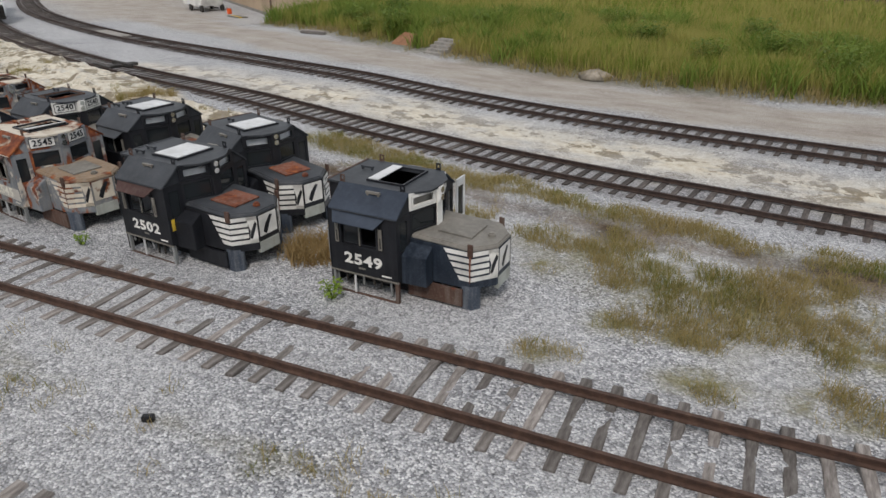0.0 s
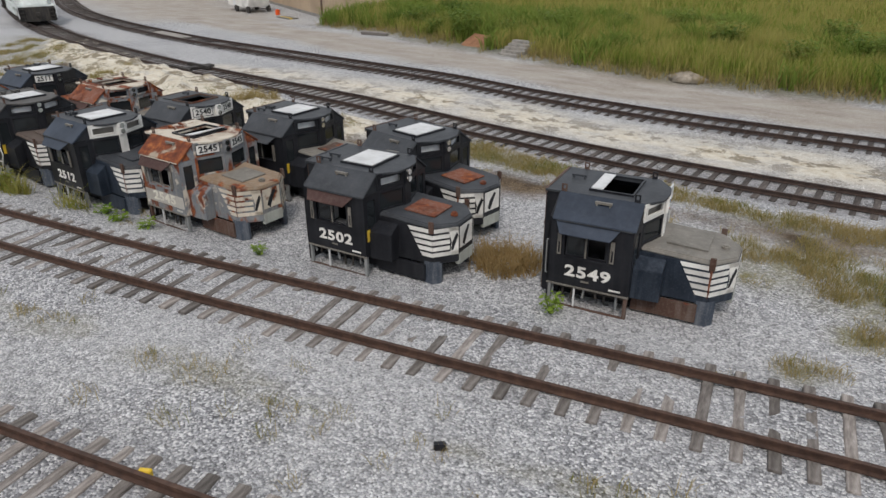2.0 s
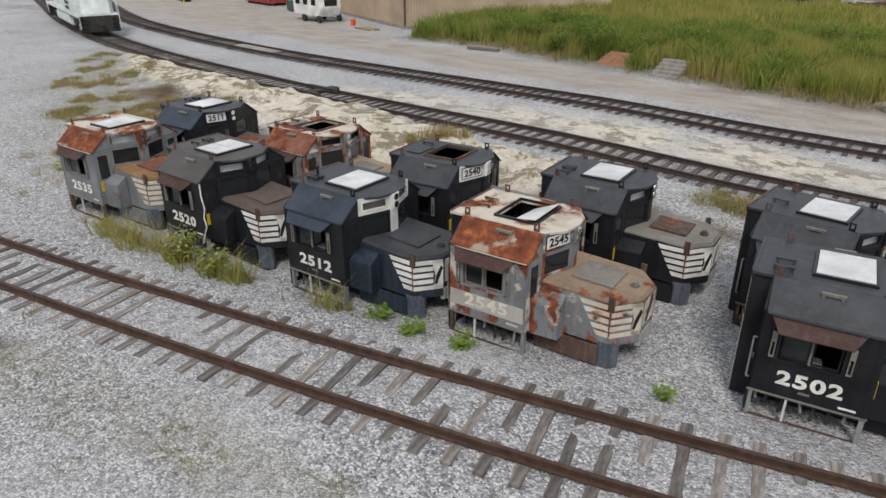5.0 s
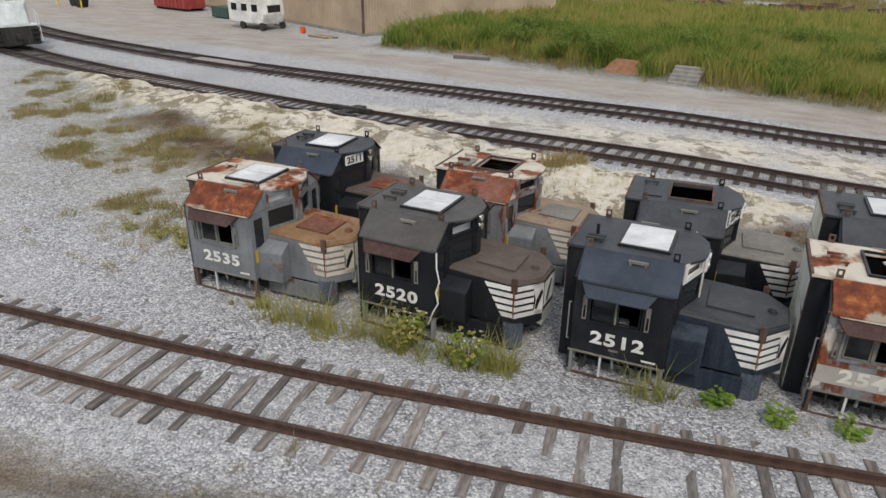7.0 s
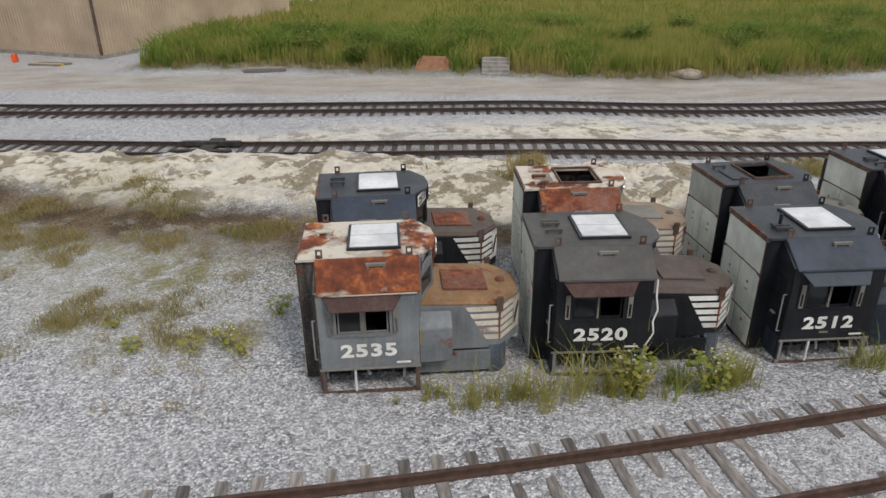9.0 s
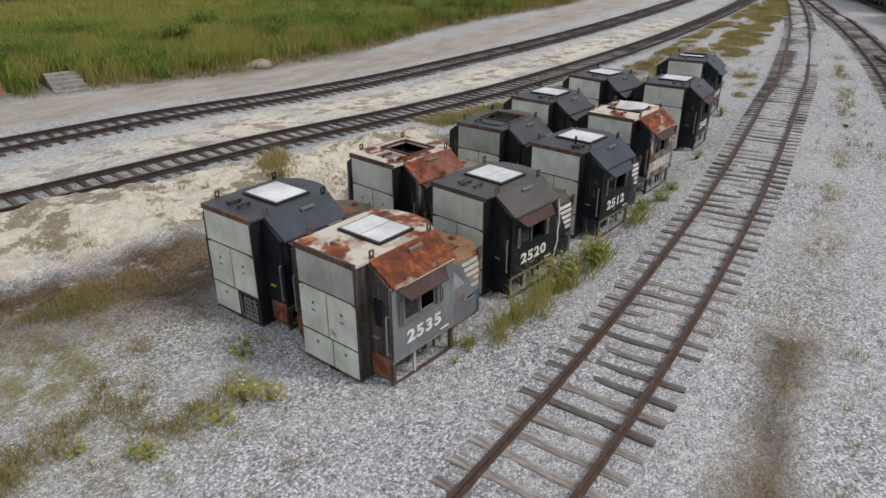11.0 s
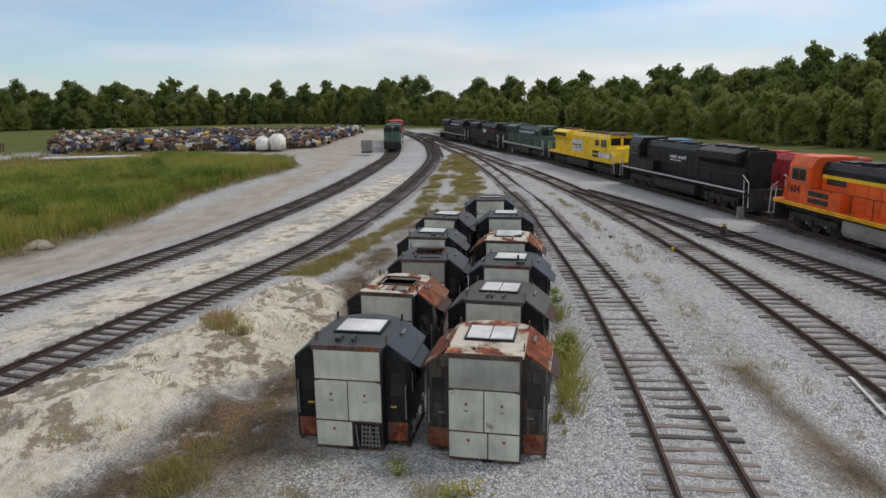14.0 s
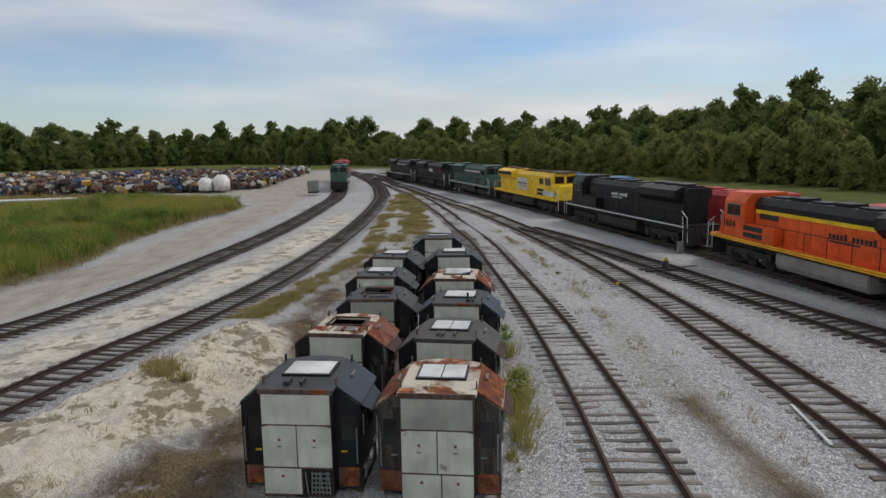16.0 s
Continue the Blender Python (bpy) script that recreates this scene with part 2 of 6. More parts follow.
CONT_RED = paint("red_container_paint", (0.28, 0.035, 0.03), 0.55, 0.2, rust=0.1)
LOCO_ORANGE = paint("orange_loco_paint", (0.72, 0.10, 0.015), 0.4, 0.12, dust_col=(0.3, 0.16, 0.1))
LOCO_YELLOW = paint("yellow_loco_paint", (0.80, 0.53, 0.01), 0.4, 0.1)
LOCO_BLACK = paint("black_loco_paint", (0.006, 0.0065, 0.008), 0.42, 0.06, dust_col=(0.07, 0.068, 0.065))
LOCO_GREEN = paint("dark_green_loco_paint", (0.02, 0.065, 0.05), 0.45, 0.2)
LOCO_RED = paint("red_loco_paint", (0.42, 0.025, 0.03), 0.45, 0.2)
LOCO_BLUE = paint("blue_loco_paint", (0.03, 0.15, 0.33), 0.45, 0.2)
LOCO_WHITE = paint("grey_white_primer", (0.60, 0.64, 0.62), 0.6, 0.2)
UNDER = paint("grimy_black_running_gear", (0.02, 0.019, 0.018), 0.75, 0.45, dust_col=(0.12, 0.10, 0.08))
TANK_GREY = paint("dusty_grey_tank", (0.23, 0.22, 0.20), 0.6, 0.4)


# ---- mesh helpers ----
class Build:
    """Collects boxes, prisms, tubes and panels, and makes one mesh of them."""

    def __init__(self):
        self.v, self.f = [], []

    def add(self, verts, faces):
        k = len(self.v)
        self.v += [tuple(p) for p in verts]
        self.f += [tuple(i + k for i in q) for q in faces]
        return self

    def box(self, x0, x1, y0, y1, z0, z1, m=None):
        p = [Vector((x, y, z)) for z in (z0, z1) for y in (y0, y1) for x in (x0, x1)]
        if m:
            p = [m @ q for q in p]
        return self.add(p, [(0, 2, 3, 1), (4, 5, 7, 6), (0, 1, 5, 4), (2, 6, 7, 3), (0, 4, 6, 2), (1, 3, 7, 5)])

    def prism(self, low, high):
        """Two rings of as many corners, joined."""
        k = len(low)
        return self.add(list(low) + list(high), [tuple(range(k))[::-1], tuple(range(k, 2 * k))] + [(i, (i + 1) % k, k + (i + 1) % k, k + i) for i in range(k)])

    def extrude(self, ring, d):
        d = Vector(d)
        return self.prism(ring, [Vector(p) + d for p in ring])

    def tube(self, a, b, r, n=6, r2=None):
        a, b = Vector(a), Vector(b)
        q = (b - a).to_track_quat("Z", "Y")
        r2 = r if r2 is None else r2
        ring = [q @ Vector((math.cos(2 * math.pi * i / n), math.sin(2 * math.pi * i / n), 0)) for i in range(n)]
        return self.prism([a + r * p for p in ring], [b + r2 * p for p in ring])

    def panel(self, o, u, v, w, h, t, holes=()):
        """A plate w by h along u and v from o, t thick, with rectangular holes (u0, u1, v0, v1)."""
        o, u, v = Vector(o), Vector(u).normalized(), Vector(v).normalized()
        nn = u.cross(v)
        us = sorted({0.0, w, *[a for q in holes for a in q[:2]]})
        vs = sorted({0.0, h, *[a for q in holes for a in q[2:]]})
        nu, nv, k = len(us), len(vs), len(self.v)
        for back in (0, 1):
            self.v += [tuple(o + u * a + v * b - nn * (t * back)) for a in us for b in vs]
        ident = lambda i, j, back: k + back * nu * nv + i * nv + j
        full = lambda i, j: 0 <= i < nu - 1 and 0 <= j < nv - 1 and not any(q[0] < (us[i] + us[i + 1]) / 2 < q[1] and q[2] < (vs[j] + vs[j + 1]) / 2 < q[3] for q in holes)
        for i in range(nu - 1):
            for j in range(nv - 1):
                if not full(i, j):
                    continue
                ring = [(i, j), (i + 1, j), (i + 1, j + 1), (i, j + 1)]
                self.f.append(tuple(ident(*c, 0) for c in ring))
                self.f.append(tuple(ident(*c, 1) for c in ring[::-1]))
                for (di, dj), (c0, c1) in zip(((0, -1), (1, 0), (0, 1), (-1, 0)), zip(ring, ring[1:] + ring[:1])):
                    if not full(i + di, j + dj):
                        self.f.append((ident(*c0, 0), ident(*c0, 1), ident(*c1, 1), ident(*c1, 0)))
        return self

    def mesh(self, name, bevel=0.0, smooth=False):
        me = bpy.data.meshes.new(name)
        me.from_pydata(self.v, [], self.f)
        if bevel:
            bm = bmesh.new()
            bm.from_mesh(me)
            bmesh.ops.remove_doubles(bm, verts=bm.verts, dist=0.0005)
            bmesh.ops.recalc_face_normals(bm, faces=bm.faces)
            edges = [e for e in bm.edges if len(e.link_faces) == 2 and e.calc_face_angle(0) > 0.35]
            bmesh.ops.bevel(bm, geom=edges, offset=bevel, segments=2, affect="EDGES", clamp_overlap=True)
            bm.to_mesh(me)
            bm.free()
        else:
            bm = bmesh.new()
            bm.from_mesh(me)
            bmesh.ops.recalc_face_normals(bm, faces=bm.faces)
            bm.to_mesh(me)
            bm.free()
        if smooth:
            for p in me.polygons:
                p.use_smooth = True
        return me


def part(name, b, material, parent, label="", bevel=0.0, smooth=False):
    ob = new(name, b.mesh(name, bevel, smooth) if isinstance(b, Build) else b)
    ob.data.materials.append(material)
    ob.parent = parent
    if label:
        tagged(ob, label)
    return ob


def thing(name, label, category, m=None, group="", kind=""):
    e = new(name)
    e.empty_display_size = 0.3
    if m is not None:
        e.matrix_world = m
    return tagged(e, label, category, group, kind)


def text_mesh(body, size, m, bold=0.0, depth=0.004):
    """Block letters as a mesh: centred, in the plane of m's x and y."""
    cu = bpy.data.curves.new("letters", "FONT")
    cu.body, cu.size, cu.offset, cu.extrude = body, size, bold, depth
    cu.space_character = 1.0 + 10 * bold
    cu.align_x, cu.align_y, cu.resolution_u = "CENTER", "CENTER", 3
    ob = new("letters", cu)
    dg = bpy.context.evaluated_depsgraph_get()
    me = bpy.data.meshes.new_from_object(ob.evaluated_get(dg))
    bpy.data.objects.remove(ob)
    me.transform(m)
    me.materials.clear()
    return me


def frame_axes(o, u, v):
    """A matrix with x along u and y along v at o."""
    u, v = Vector(u).normalized(), Vector(v).normalized()
    w = u.cross(v)
    return Matrix(((u.x, v.x, w.x, o[0]), (u.y, v.y, w.y, o[1]), (u.z, v.z, w.z, o[2]), (0, 0, 0, 1)))


def spline(points, step):
    """Points every step metres along a smooth line through the given ones."""
    p = [Vector((*q, 0)) for q in points]
    p = [2 * p[0] - p[1]] + p + [2 * p[-1] - p[-2]]
    dense = []
    for a, b, c, d in zip(p, p[1:], p[2:], p[3:]):
        for i in range(40):
            t = i / 40
            dense.append(0.5 * (2 * b + (c - a) * t + (2 * a - 5 * b + 4 * c - d) * t * t + (3 * b - a - 3 * c + d) * t ** 3))
    dense.append(p[-2])
    out, run, want = [], 0.0, 0.0
    for a, b in zip(dense, dense[1:]):
        s = (b - a).length
        while want <= run + s:
            out.append((a + (b - a) * ((want - run) / s), (b - a).normalized()))
            want += step
        run += s
    return out


# ---- plan ----
TRACKS = {
    "near": [(-75, 10.6), (-60, 9.7), (-46, 8.95), (-36, 8.45), (-29, 8.2), (-20, 8.3), (-12, 8.7), (-4, 9.2), (3, 9.65), (12, 10.6), (21, 11.6), (34, 13.3), (58, 17.3), (95, 25.5), (150, 40)],
    "middle": [(-130, 74), (-100, 57), (-80, 45.5), (-60, 35.9), (-40, 29.4), (-25, 26.2), (-16, 24.6), (-8, 23.4), (0, 22.5), (12, 21.6), (24, 21.2), (45, 21.4), (65, 22.8), (95, 27.5), (150, 41.5)],
    "outer": [(-130, 84), (-100, 64), (-80, 51.5), (-66, 44.6), (-48, 38.4), (-30, 34.5), (-19, 32.5), (-10, 31.1), (0, 30), (12, 29), (25, 28.6), (45, 28.8), (62, 29.6), (95, 33.5)],
    "south": [(-75, 3.0), (-60, 2.2), (-40, 1.85), (-30, 1.75), (-24, 1.8), (-17, 2.1), (-10, 2.7), (-2, 3.6), (6, 4.7), (14, 6.0), (25, 8.0), (46, 12.4), (70, 18), (110, 28)],
    "turnout": [(-75, -17.5), (-40, -9.0), (-22, -4.1), (-17, -2.8), (-12, -1.6), (-5, 0.0), (2, 1.75), (8, 3.6), (14, 5.6)],
    "loco": [(-75, -20), (-40, -12.4), (-17, -8.0), (-10.5, -6.9), (2.4, -4.4), (13, -2.0), (23.7, 0.3), (45, 5.6), (70, 12.6), (93, 20), (130, 33)],
    "back": [(-75, -24.7), (-40, -17.1), (-17, -12.7), (-10.5, -11.6), (2.4, -9.2), (13, -6.8), (23.7, -4.5), (45, 0.8), (70, 7.8), (93, 15.2), (130, 28.2)],
}


def line_distance(X, Y, pts):
    """Distance of every grid point from a line through pts, and the place along it."""
    best = np.full(X.shape, 1e9)
    for (x0, y0), (x1, y1) in zip(pts, pts[1:]):
        dx, dy = x1 - x0, y1 - y0
        t = np.clip(((X - x0) * dx + (Y - y0) * dy) / (dx * dx + dy * dy), 0, 1)
        best = np.minimum(best, np.hypot(X - x0 - t * dx, Y - y0 - t * dy))
    return best


def inside(X, Y, poly):
    ins = np.zeros(X.shape, bool)
    for (x0, y0), (x1, y1) in zip(poly, poly[1:] + poly[:1]):
        cross = (y0 > Y) != (y1 > Y)
        ins ^= cross & (X < (x1 - x0) * (Y - y0) / (y1 - y0 + 1e-12) + x0)
    return ins


def value_noise(X, Y, size, seed):
    """Smooth noise 0..1 with lumps of that size."""
    rs = np.random.RandomState(seed)
    tab = rs.rand(256, 256)
    x, y = X / size, Y / size
    xi, yi = np.floor(x).astype(int), np.floor(y).astype(int)
    fx, fy = x - xi, y - yi
    fx, fy = fx * fx * (3 - 2 * fx), fy * fy * (3 - 2 * fy)
    g = lambda a, b: tab[a % 256, b % 256]
    return (g(xi, yi) * (1 - fx) + g(xi + 1, yi) * fx) * (1 - fy) + (g(xi, yi + 1) * (1 - fx) + g(xi + 1, yi + 1) * fx) * fy


def fractal(X, Y, size, seed):
    return sum(value_noise(X, Y, size / 2 ** i, seed + i) * 0.5 ** i for i in range(4)) / 1.875


BERM = [(-43, 50), (-34, 47.8), (-28, 44.5), (-23, 42.4), (-12, 40.3), (-3, 39.2), (5, 40), (12, 41.2), (28, 41), (40, 39.5), (46, 41), (52, 48), (50, 62), (30, 78), (-10, 92), (-36, 88), (-42, 66)]
SAND_MID = [(-36, 30.2), (-25, 27.8), (-16, 26.2), (-8, 25.0), (0, 24.1), (12, 23.2), (24, 22.9), (34, 23.2), (32, 25.2), (20, 25.6), (10, 26.2), (0, 27.2), (-8, 28.4), (-16, 29.4), (-25, 30.8)]
SAND_PILE = [(-58, 34), (-50, 27.9), (-42, 24.6), (-37.1, 21.9), (-35.4, 21.7), (-33.6, 21.2), (-32.2, 20.6), (-30.5, 20.0), (-29.0, 19.4), (-27.4, 18.9), (-25.4, 18.5), (-21.5, 19.0), (-19, 20.2), (-18, 21.6), (-21.5, 22.8), (-26, 23.9), (-30, 25.1), (-36, 27.2), (-44, 30.4), (-56, 35.2)]
ROAD = [(-95, 76), (-75, 58), (-62, 51), (-45, 45.5), (-30, 40.6), (-18, 37.4), (-6, 35.2), (6, 34.6), (20, 35), (38, 35.2), (60, 36.5), (90, 42)]
APRON = [(-140, 110), (-95, 88), (-66, 62), (-50, 53), (-46, 50), (-62, 46), (-90, 58), (-140, 84)]
YARD = [(44, 35), (75, 36), (140, 40), (150, 50), (100, 58), (74, 58), (62, 46)]

FIELD = [(-44, 92), (-38, 64), (20, 74), (52, 50), (66, 60), (70, 100), (40, 150), (-40, 150)]

# ground: one sheet to the horizon, finer where the camera passes
ax = np.concatenate([-np.geomspace(3000, 92, 22), np.arange(-88, -52, 0.8), np.arange(-52, 12, 0.26), np.arange(12, 90, 0.8), np.geomspace(92, 3000, 24)])
ay = np.concatenate([-np.geomspace(3000, 32, 22), np.arange(-28, -6, 0.8), np.arange(-6, 46, 0.26), np.arange(46, 110, 0.9), np.geomspace(112, 3000, 22)])
GX, GY = np.meshgrid(ax, ay, indexing="ij")
near_w = np.exp(-np.maximum(0, np.hypot(GX + 10, GY - 20) - 90) / 40)
wob = (fractal(GX, GY, 3.0, 3) - 0.5)
wob2 = (fractal(GX, GY, 0.9, 11) - 0.5)
track_d = {k: line_distance(GX, GY, [(p.x, p.y) for p, _ in spline(v, 3.0)]) for k, v in TRACKS.items()}
nearest = np.minimum.reduce(list(track_d.values()))


def soft_in(poly, edge, jitter=1.0):
    d = line_distance(GX, GY, poly + poly[:1])
    s = np.where(inside(GX, GY, poly), d, -d) + jitter * (wob * 2.4 + wob2 * 1.0)
    return np.clip(s / edge * 0.5 + 0.5, 0, 1)


berm_m = soft_in(BERM, 1.4, 0.5)
sand_m = np.maximum(soft_in(SAND_MID, 1.4, 0.9) * (0.72 + 0.28 * np.clip((fractal(GX, GY, 2.0, 31) - 0.3) * 5, 0, 1)), soft_in(SAND_PILE, 0.3, 0.9))
road_d = line_distance(GX, GY, ROAD)
road_m = np.clip((3.3 - road_d + wob * 2) / 1.4, 0, 1)
road_m = np.maximum(road_m, np.maximum(soft_in(APRON, 3, 1.5), soft_in(YARD, 4, 2)))
ballast_dark = np.zeros(GX.shape)
for k, amount in (("near", 0.16), ("middle", 0.7), ("outer", 0.7), ("south", 0.3), ("turnout", 0.55), ("loco", 0.85), ("back", 0.9)):
    reach = 1.75 if k in ("middle", "outer", "near", "south") else 2.2
    ballast_dark = np.maximum(ballast_dark, amount * np.clip((reach - track_d[k] + wob * 0.7) / 0.5, 0, 1) * (0.75 + 0.5 * wob))
# weedy ground beyond and between the cabs, damp soil beside the sand
WEED = [(-60, 33), (-50, 24), (-46, 18), (-40, 16.5), (-37.5, 16.2), (-34.8, 17.2), (-33.5, 19.6), (-37, 22), (-46, 26.4), (-56, 32)]
WEED2 = [(-6.8, 16.6), (-4, 17.2), (-2.4, 17.2), (0.4, 17.0), (4, 16.6), (12, 16.2), (24, 17), (60, 19.6), (60, 17.6), (24, 14.8), (10, 14.0), (3.6, 14.5), (0.8, 14.3), (-1.1, 15.1), (-3.2, 15.9)]
WEED3 = [(-16, 22.9), (-8, 21.2), (-4.8, 20.3), (-1.2, 19.5), (1.7, 19.1), (6, 18.9), (20, 19.2), (50, 19.6), (50, 18.7), (20, 18.2), (6, 18.0), (1.7, 18.2), (-1.2, 18.6), (-4.8, 19.3), (-8, 20.1), (-17, 21.2)]
DAMP = [(-46, 24.6), (-40, 20.8), (-37.1, 19.6), (-35.2, 19.0), (-33, 18.0), (-31.8, 17.3), (-27, 17.4), (-20, 18.0), (-13, 18.2), (-6, 18.0), (-2, 17.8), (4, 17.4), (4, 18.3), (-4, 19.0), (-10, 19.8), (-17, 20.4), (-21, 19.4), (-25, 18.9), (-28, 19.6), (-30, 20.4), (-33, 21.4), (-37, 22.3), (-44, 25.9)]
TUFTS = [(-2.5, 11.5, 0.7), (-1.4, 13.2, 0.9), (0.6, 11.8, 0.8), (3.1, 12.0, 1.1), (-3.8, 15.2, 0.8), (0.0, 13.3, 0.7), (-7.0, 17.3, 1.2), (3.6, 14.4, 1.2), (-34.7, 14.0, 0.5), (-36.8, 14.2, 0.6), (-35.8, 14.2, 0.45), (-38.4, 15.4, 0.8), (-34.2, 14.6, 0.4), (-39.5, 14.3, 0.6), (-36.8, 17.3, 1.4), (-36.4, 14.0, 0.5)]
weed_m = np.maximum.reduce([0.75 * soft_in(WEED, 2.4, 2.2), soft_in(WEED2, 1.4, 1.3), soft_in(WEED3, 0.7, 0.7)]) * 0.85
for x, y, r in TUFTS:
    weed_m = np.maximum(weed_m, np.clip((r - np.hypot(GX - x, (GY - y) * 1.5) + wob * 1.6 + wob2) / 0.8, 0, 0.9))
strip = [(-40, 5.2), (-30, 5.3), (-20, 5.6), (-8, 6.1), (6, 7.4), (20, 9.3), (34, 11.2)]
weed_m = np.maximum(weed_m, np.clip((0.55 - line_distance(GX, GY, strip) + wob * 2.2 + wob2 * 0.8) / 0.7, 0, 0.29))
damp_m = np.maximum(soft_in(DAMP, 0.7, 1.0) * 0.97 * (1 - 0.9 * soft_in(SAND_PILE, 0.3, 0.9)), np.clip((0.75 - line_distance(GX, GY, [(-37.5, 4.6), (-33, 5.1), (-27.5, 5.6)]) + wob * 0.9) / 0.8, 0, 1) * 0.9)
edge_m = np.clip((1.7 - line_distance(GX, GY, BERM[:12]) + wob * 2) / 1.2, 0, 1)
far_green = np.clip((np.hypot(GX + 10, GY - 20) - 105) / 15, 0, 1) * (1 - np.clip((12 - nearest) / 6, 0, 1)) * (1 - road_m)
south_green = np.clip((-14 - (GY - 0.24 * GX) + wob * 4) / 4, 0, 1) * np.clip((track_d["back"] - 4) / 3, 0, 1)
field_m = soft_in(FIELD, 5, 3) * np.clip(0.35 + 2.4 * (fractal(GX, GY, 9, 151) - 0.34), 0, 0.95)
grass_m = np.clip(np.maximum.reduce([berm_m, far_green, south_green, field_m]), 0, 1)

GZ = (fractal(GX, GY, 6, 51) - 0.5) * 0.10 + wob2 * 0.05
GZ = GZ * np.clip((nearest - 1.0) / 1.6, 0.1, 1) * near_w
GZ += 0.45 * berm_m * (0.7 + 0.6 * fractal(GX, GY, 5, 71))
pile = soft_in(SAND_PILE, 3.2, 0.8)
GZ += pile * (0.10 + 0.30 * np.clip((fractal(GX, GY, 2.6, 91) - 0.46) * 14, 0, 1) + 0.9 * np.maximum(0, fractal(GX, GY, 1.8, 95) - 0.48) + 0.8 * np.maximum(0, fractal(GX, GY, 0.8, 99) - 0.5))
GZ += 0.26 * soft_in(SAND_PILE, 0.5, 0.9) * (0.4 + 0.9 * fractal(GX, GY, 4, 141))
GZ += 0.05 * sand_m * wob2
def dip(X, Y):
    """The yard falls away slightly towards the east beyond the near track."""
    s = lambda t: np.clip(t, 0, 1) ** 2 * (3 - 2 * np.clip(t, 0, 1))
    east = s((X + 24) / 9)
    east = east + (s((X + 37) / 14) - east) * s((22 - Y) / 3)
    return -0.22 * east * s((Y - 9.8) / 1.4) * s((120 - X) / 60) - 0.2 * s((X + 20) / 14) * s((Y - 18) / 4) * s((120 - X) / 60)


BED = {"near": 0.008, "south": 0.0, "middle": -0.005, "outer": -0.005, "loco": -0.03, "back": -0.03, "turnout": -0.01}
GZ *= 1 - 0.85 * np.clip((3.0 - line_distance(GX, GY, [(-32, 14.5), (-5, 14.2)])) / 1.0, 0, 1)
near_bed = (fractal(GX, GY, 0.8, 131) - 0.5) * 0.13
for k in TRACKS:
    w_in = np.clip((1.75 - track_d[k]) / 0.4, 0, 1)
    GZ = GZ * (1 - w_in) + w_in * (BED[k] + near_bed * (1.0 if k in ("near", "south") else 0.6))
GZ += np.clip((track_d["near"] < 0.62) * 1.0, 0, 1) * (0.008 + 0.016 * np.clip((GX + 30) / 6, 0, 1))
GZ = np.where(nearest < 1.0, np.minimum(GZ, 0.075), GZ)
GZ += dip(GX, GY)


def ground_z(x, y):
    i = min(max(int(np.searchsorted(ax, x)) - 1, 0), len(ax) - 2)
    j = min(max(int(np.searchsorted(ay, y)) - 1, 0), len(ay) - 2)
    tx, ty = (x - ax[i]) / (ax[i + 1] - ax[i]), (y - ay[j]) / (ay[j + 1] - ay[j])
    return float((GZ[i, j] * (1 - tx) + GZ[i + 1, j] * tx) * (1 - ty) + (GZ[i, j + 1] * (1 - tx) + GZ[i + 1, j + 1] * tx) * ty)


def grid_mesh(name):
    nx, ny = GX.shape
    me = bpy.data.meshes.new(name)
    idx = np.arange(nx * ny).reshape(nx, ny)
    q = np.stack([idx[:-1, :-1], idx[1:, :-1], idx[1:, 1:], idx[:-1, 1:]], -1).reshape(-1, 4)
    me.vertices.add(nx * ny)
    me.vertices.foreach_set("co", np.stack([GX, GY, GZ], -1).astype(np.float32).ravel())
    me.loops.add(q.size)
    me.loops.foreach_set("vertex_index", q.astype(np.int32).ravel())
    me.polygons.add(len(q))
    me.polygons.foreach_set("loop_start", (np.arange(len(q)) * 4).astype(np.int32))
    me.polygons.foreach_set("use_smooth", np.ones(len(q), bool))
    me.update(calc_edges=True)
    for nm, a in (("sand", sand_m), ("road", road_m), ("dark_ballast", ballast_dark), ("weedy", weed_m), ("damp", np.maximum(damp_m, edge_m * 0.5)), ("meadow", grass_m)):
        at = me.attributes.new(nm, "FLOAT", "POINT")
        at.data.foreach_set("value", a.astype(np.float32).ravel())
    return me


